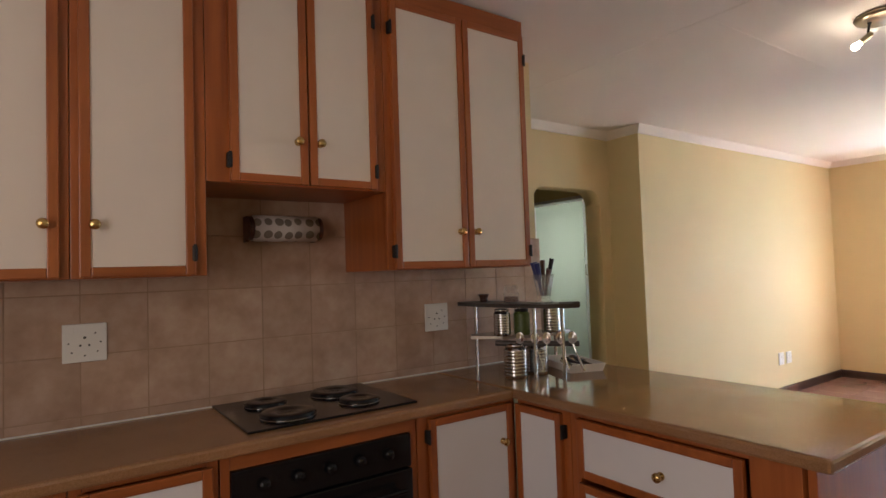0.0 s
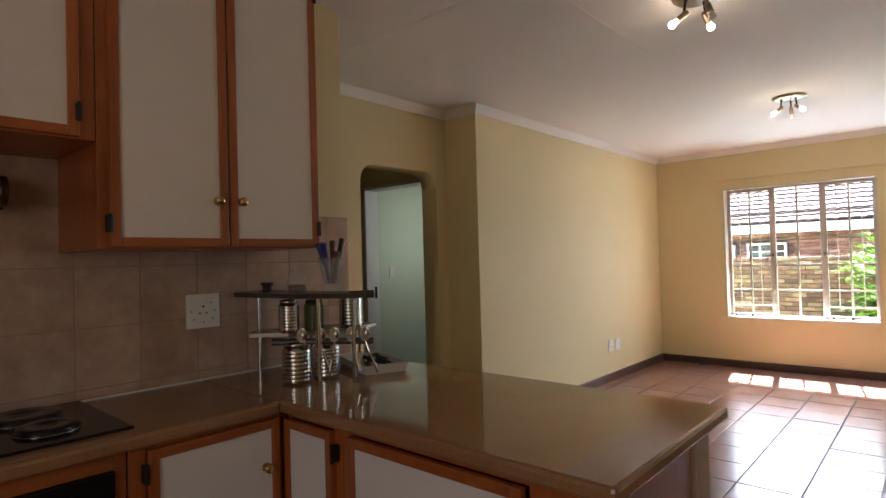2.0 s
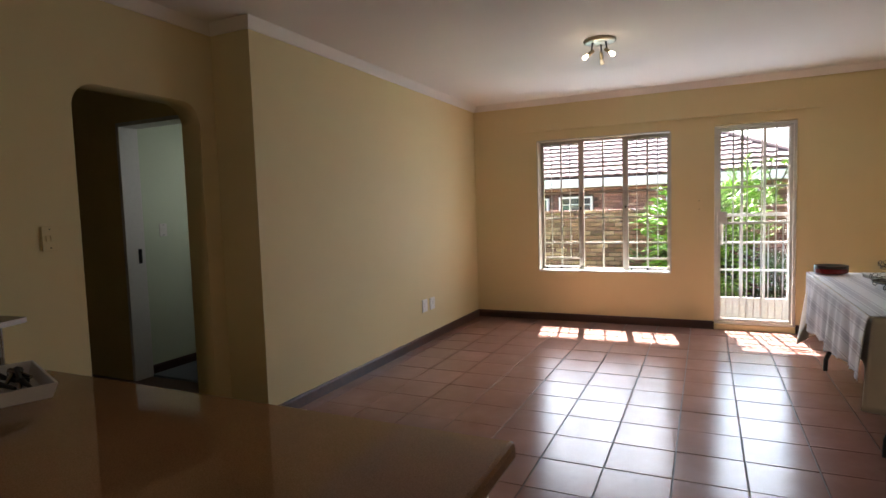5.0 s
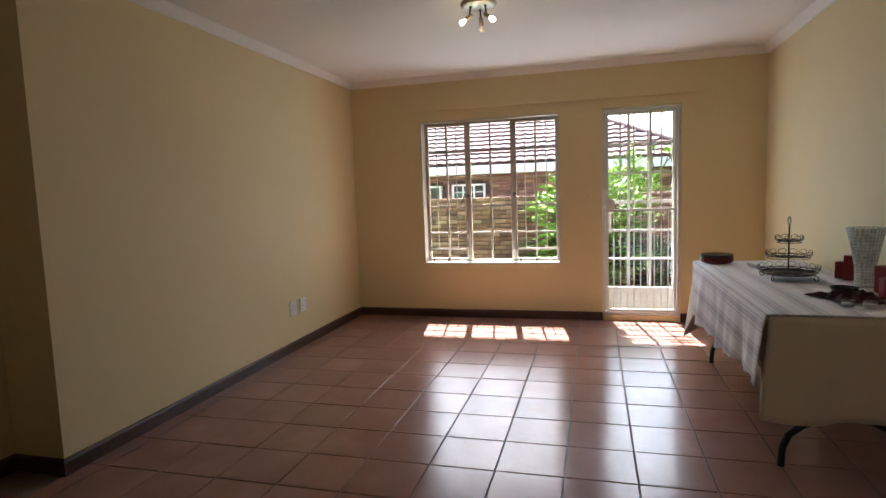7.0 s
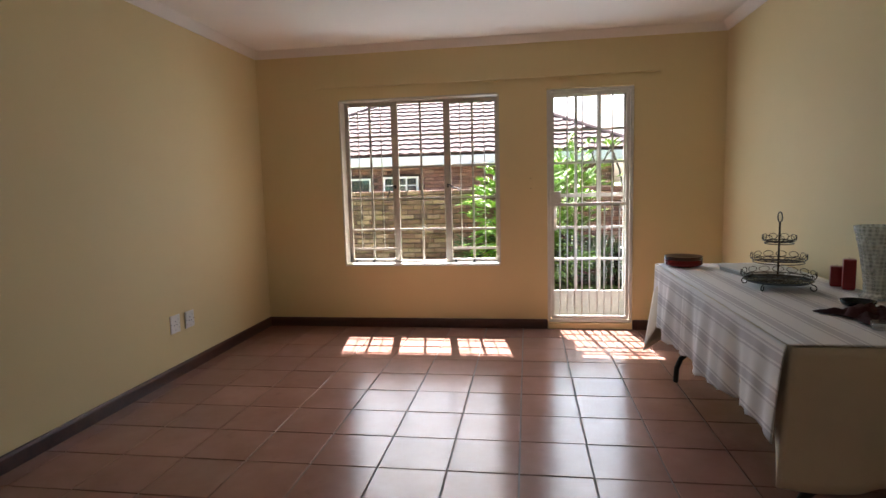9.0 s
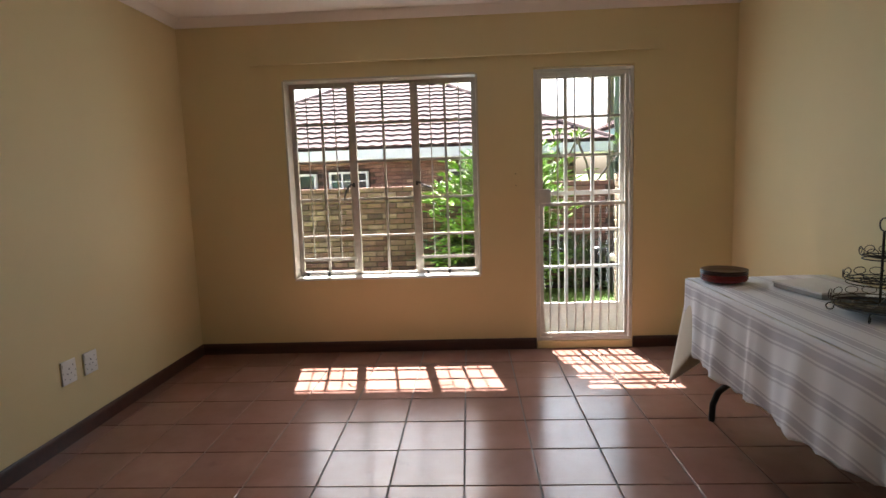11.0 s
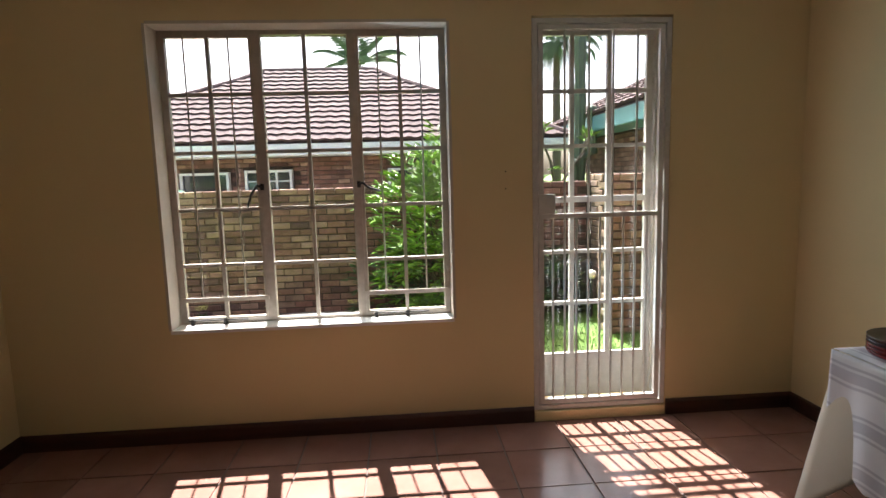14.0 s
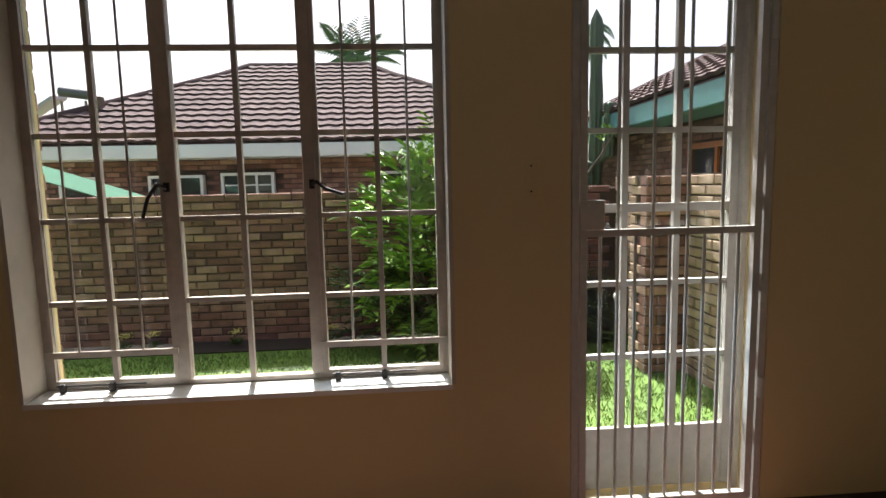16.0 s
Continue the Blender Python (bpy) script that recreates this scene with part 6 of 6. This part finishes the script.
bare_tree()
bn = empty("garden_bin", (3.25, -2.02, GZ), "black plastic garden bin against the wall corner", "bin")
part("body", lathe(bmesh.new(), [(0.13, 0.0), (0.14, 0.01), (0.17, 0.48), (0.185, 0.50), (0.175, 0.50), (0.0, 0.48)], sides=20), M["black_gloss"], bn)
part("lid", lathe(bmesh.new(), [(0.0, 0.503), (0.188, 0.503), (0.19, 0.52), (0.12, 0.56), (0.0, 0.565)], sides=20), M["black_gloss"], bn)
gl = empty("garden_lamp", (2.95, -2.10, GZ), "small white globe garden lamp on a thin post", "garden lamp")
part("post", rod(bmesh.new(), (0, 0, 0), (0, 0, 0.40), 0.015), M["black_iron"], gl)
part("globe", lathe(bmesh.new(), [(0.0, 0.40), (0.03, 0.405), (0.05, 0.44), (0.045, 0.475), (0.0, 0.495)], sides=18), M["plastic"], gl)

# grass blades
rng = random.Random(31)
vs, fs = [], []
for k in range(26000):
    x = 0.95 + 2.35 * rng.random()
    y = SY + 0.02 + rng.random() ** 1.0 * (6.2)
    if x > 3.28 and rng.random() < 0.7:
        continue
    a = rng.uniform(0, 6.28)
    h = rng.uniform(0.02, 0.05)
    leaf(vs, fs, Vector((x, y, GZ - 0.003)), Vector((0.5 * math.cos(a), 0.5 * math.sin(a), 1)), Vector((math.sin(a), -math.cos(a), 0)), h, 0.007)
gb = leaf_part("grass_blades", vs, fs, material("grass_blade", varied([(0.065, 0.145, 0.018), (0.105, 0.20, 0.028), (0.15, 0.22, 0.05), (0.05, 0.11, 0.018)], 2.0, 0.3, 0.1, by_island=True), rough=0.6), None, "short green lawn grass")
tagged(gb, kind="stuff", category="grass")

# ---- bricks, roof and floor pieces ----
face_brick_wall("boundary_wall", (WX + 0.012, SY - 0.05, GZ - 0.2), (WX + 0.20, 6.2, 1.20), (WX, 6.1, GZ), -90, 8.4, 1.40, lambda u, z: 2.0 < u < 6.6 and z > 0.1, "weathered brown face brick boundary wall round the lawn")
face_brick_wall("side_wall", (0.96, SY - 0.20, GZ - 0.2), (WX + 0.012, SY - 0.012, 1.31), (WX, SY, GZ), 180, WX - 0.98, 1.50, lambda u, z: True, "brown face brick side wall beside the garden door, coloured as sunlit", kinds=SUNLIT_BRICKS)
pier = structure("wall_pier", boxes(((2.342, SY - 0.011, GZ - 0.2), (2.60, -2.052, 1.30))), mortar, "brown face brick pier at the side wall")
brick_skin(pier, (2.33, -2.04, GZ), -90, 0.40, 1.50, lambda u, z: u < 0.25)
# The pier's +y face gets bricks coloured as sunlit, its -x face doesn't.
brick_skin(pier, (2.61, -2.04, GZ), 180, 0.22, 1.50, lambda u, z: True, kinds=SUNLIT_BRICKS)
brick_skin(nh_wall, (6.90, 5.1, GZ + 0.9), -90, 7.5, 1.05, lambda u, z: False, holes=((2.80, 3.62, 0.3, 0.78), (1.79, 2.61, 0.3, 0.78), (5.1, 5.9, 0.3, 0.78)))
brick_skin(sh_wall, (7.9, -3.70, GZ + 0.9), 180, 7.3, 1.18, lambda u, z: False, holes=((3.1, 4.35, -0.2, 0.95),))

TP = 0.325


def floor_tiles():
    parent = bpy.data.objects["floor"]
    me = link("tile_proto", boxes(((0.0035, 0.0035, -0.012), (TP - 0.0035, TP - 0.0035, 0.0)), bevel=0.002), M["tile"])
    mesh = me.data
    bpy.data.objects.remove(me)
    rngt = random.Random(5)
    far = bmesh.new()
    for i in range(-28, 1):
        for j in range(-8, 8):
            x0, y0 = i * TP, j * TP
            x1, y1 = min(x0 + TP, XW - 0.001), min(y0 + TP, 1.742 if x0 > XP - TP else 4.3)
            if x1 - x0 < 0.02 or y1 - y0 < 0.02 or y0 + TP < YR:
                continue
            if x0 > XP and y0 >= YL - 0.02:
                continue
            whole = x1 - x0 > TP - 0.001 and y1 - y0 > TP - 0.001
            if x0 >= -16.5 * TP and not (y0 > 1.742 and x0 < -14 * TP):
                t = new("tile", mesh)
                t.parent = parent
                t.matrix_world = Matrix.Translation((x0, y0, rngt.uniform(-0.0008, 0.0008))) @ Matrix.Rotation(rngt.uniform(-0.0012, 0.0012), 4, "X") @ Matrix.Rotation(rngt.uniform(-0.0012, 0.0012), 4, "Y") @ Matrix.Diagonal(((x1 - x0) / TP, (y1 - y0) / TP, 1, 1))
            else:
                box(far, (x0 + 0.0035, y0 + 0.0035, -0.012), (x1 - 0.0035, y1 - 0.0035, 0.0))
    ob = part("tile_rest", far, M["tile"], parent)
    tagged(ob, kind="stuff")


floor_tiles()


def splashback():
    parent = structure("splashback", boxes(((XB, YT - 0.0042, CZ + 0.001), (XE + 0.012, YT + 0.0105, 1.548)), ((-6.95, YT - 0.0042, 1.548), (-6.32, YT + 0.0105, 1.76))), M["tile_grout"], "beige mottled ceramic splashback tiles on the kitchen wall")
    for c in range(-11, 7):
        for r in range(5):
            x0, z0 = -6.45 + 0.2 * c, 0.745 + 0.2 * r
            x0, x1, z0, z1 = x0, min(x0 + 0.2, XE + 0.012), max(z0, CZ + 0.004), z0 + 0.2
            if r == 4 and not (-7.06 < x0 < -6.33) or x1 - x0 < 0.01 or z1 - z0 < 0.01:
                continue
            t = link("tile", boxes(((x0 + 0.0020, YT - 0.006, z0 + 0.0020), (x1 - 0.0020, YT + 0.0008, z1 - 0.0020)), bevel=0.001), M["wall_tile"])
            t.parent = parent
    sealant = structure("trim", boxes(((XK, YT - 0.011, CZ + 0.0005), (XE + 0.01, YT - 0.0062, CZ + 0.005))), M["white"], "thin white sealant line")


splashback()
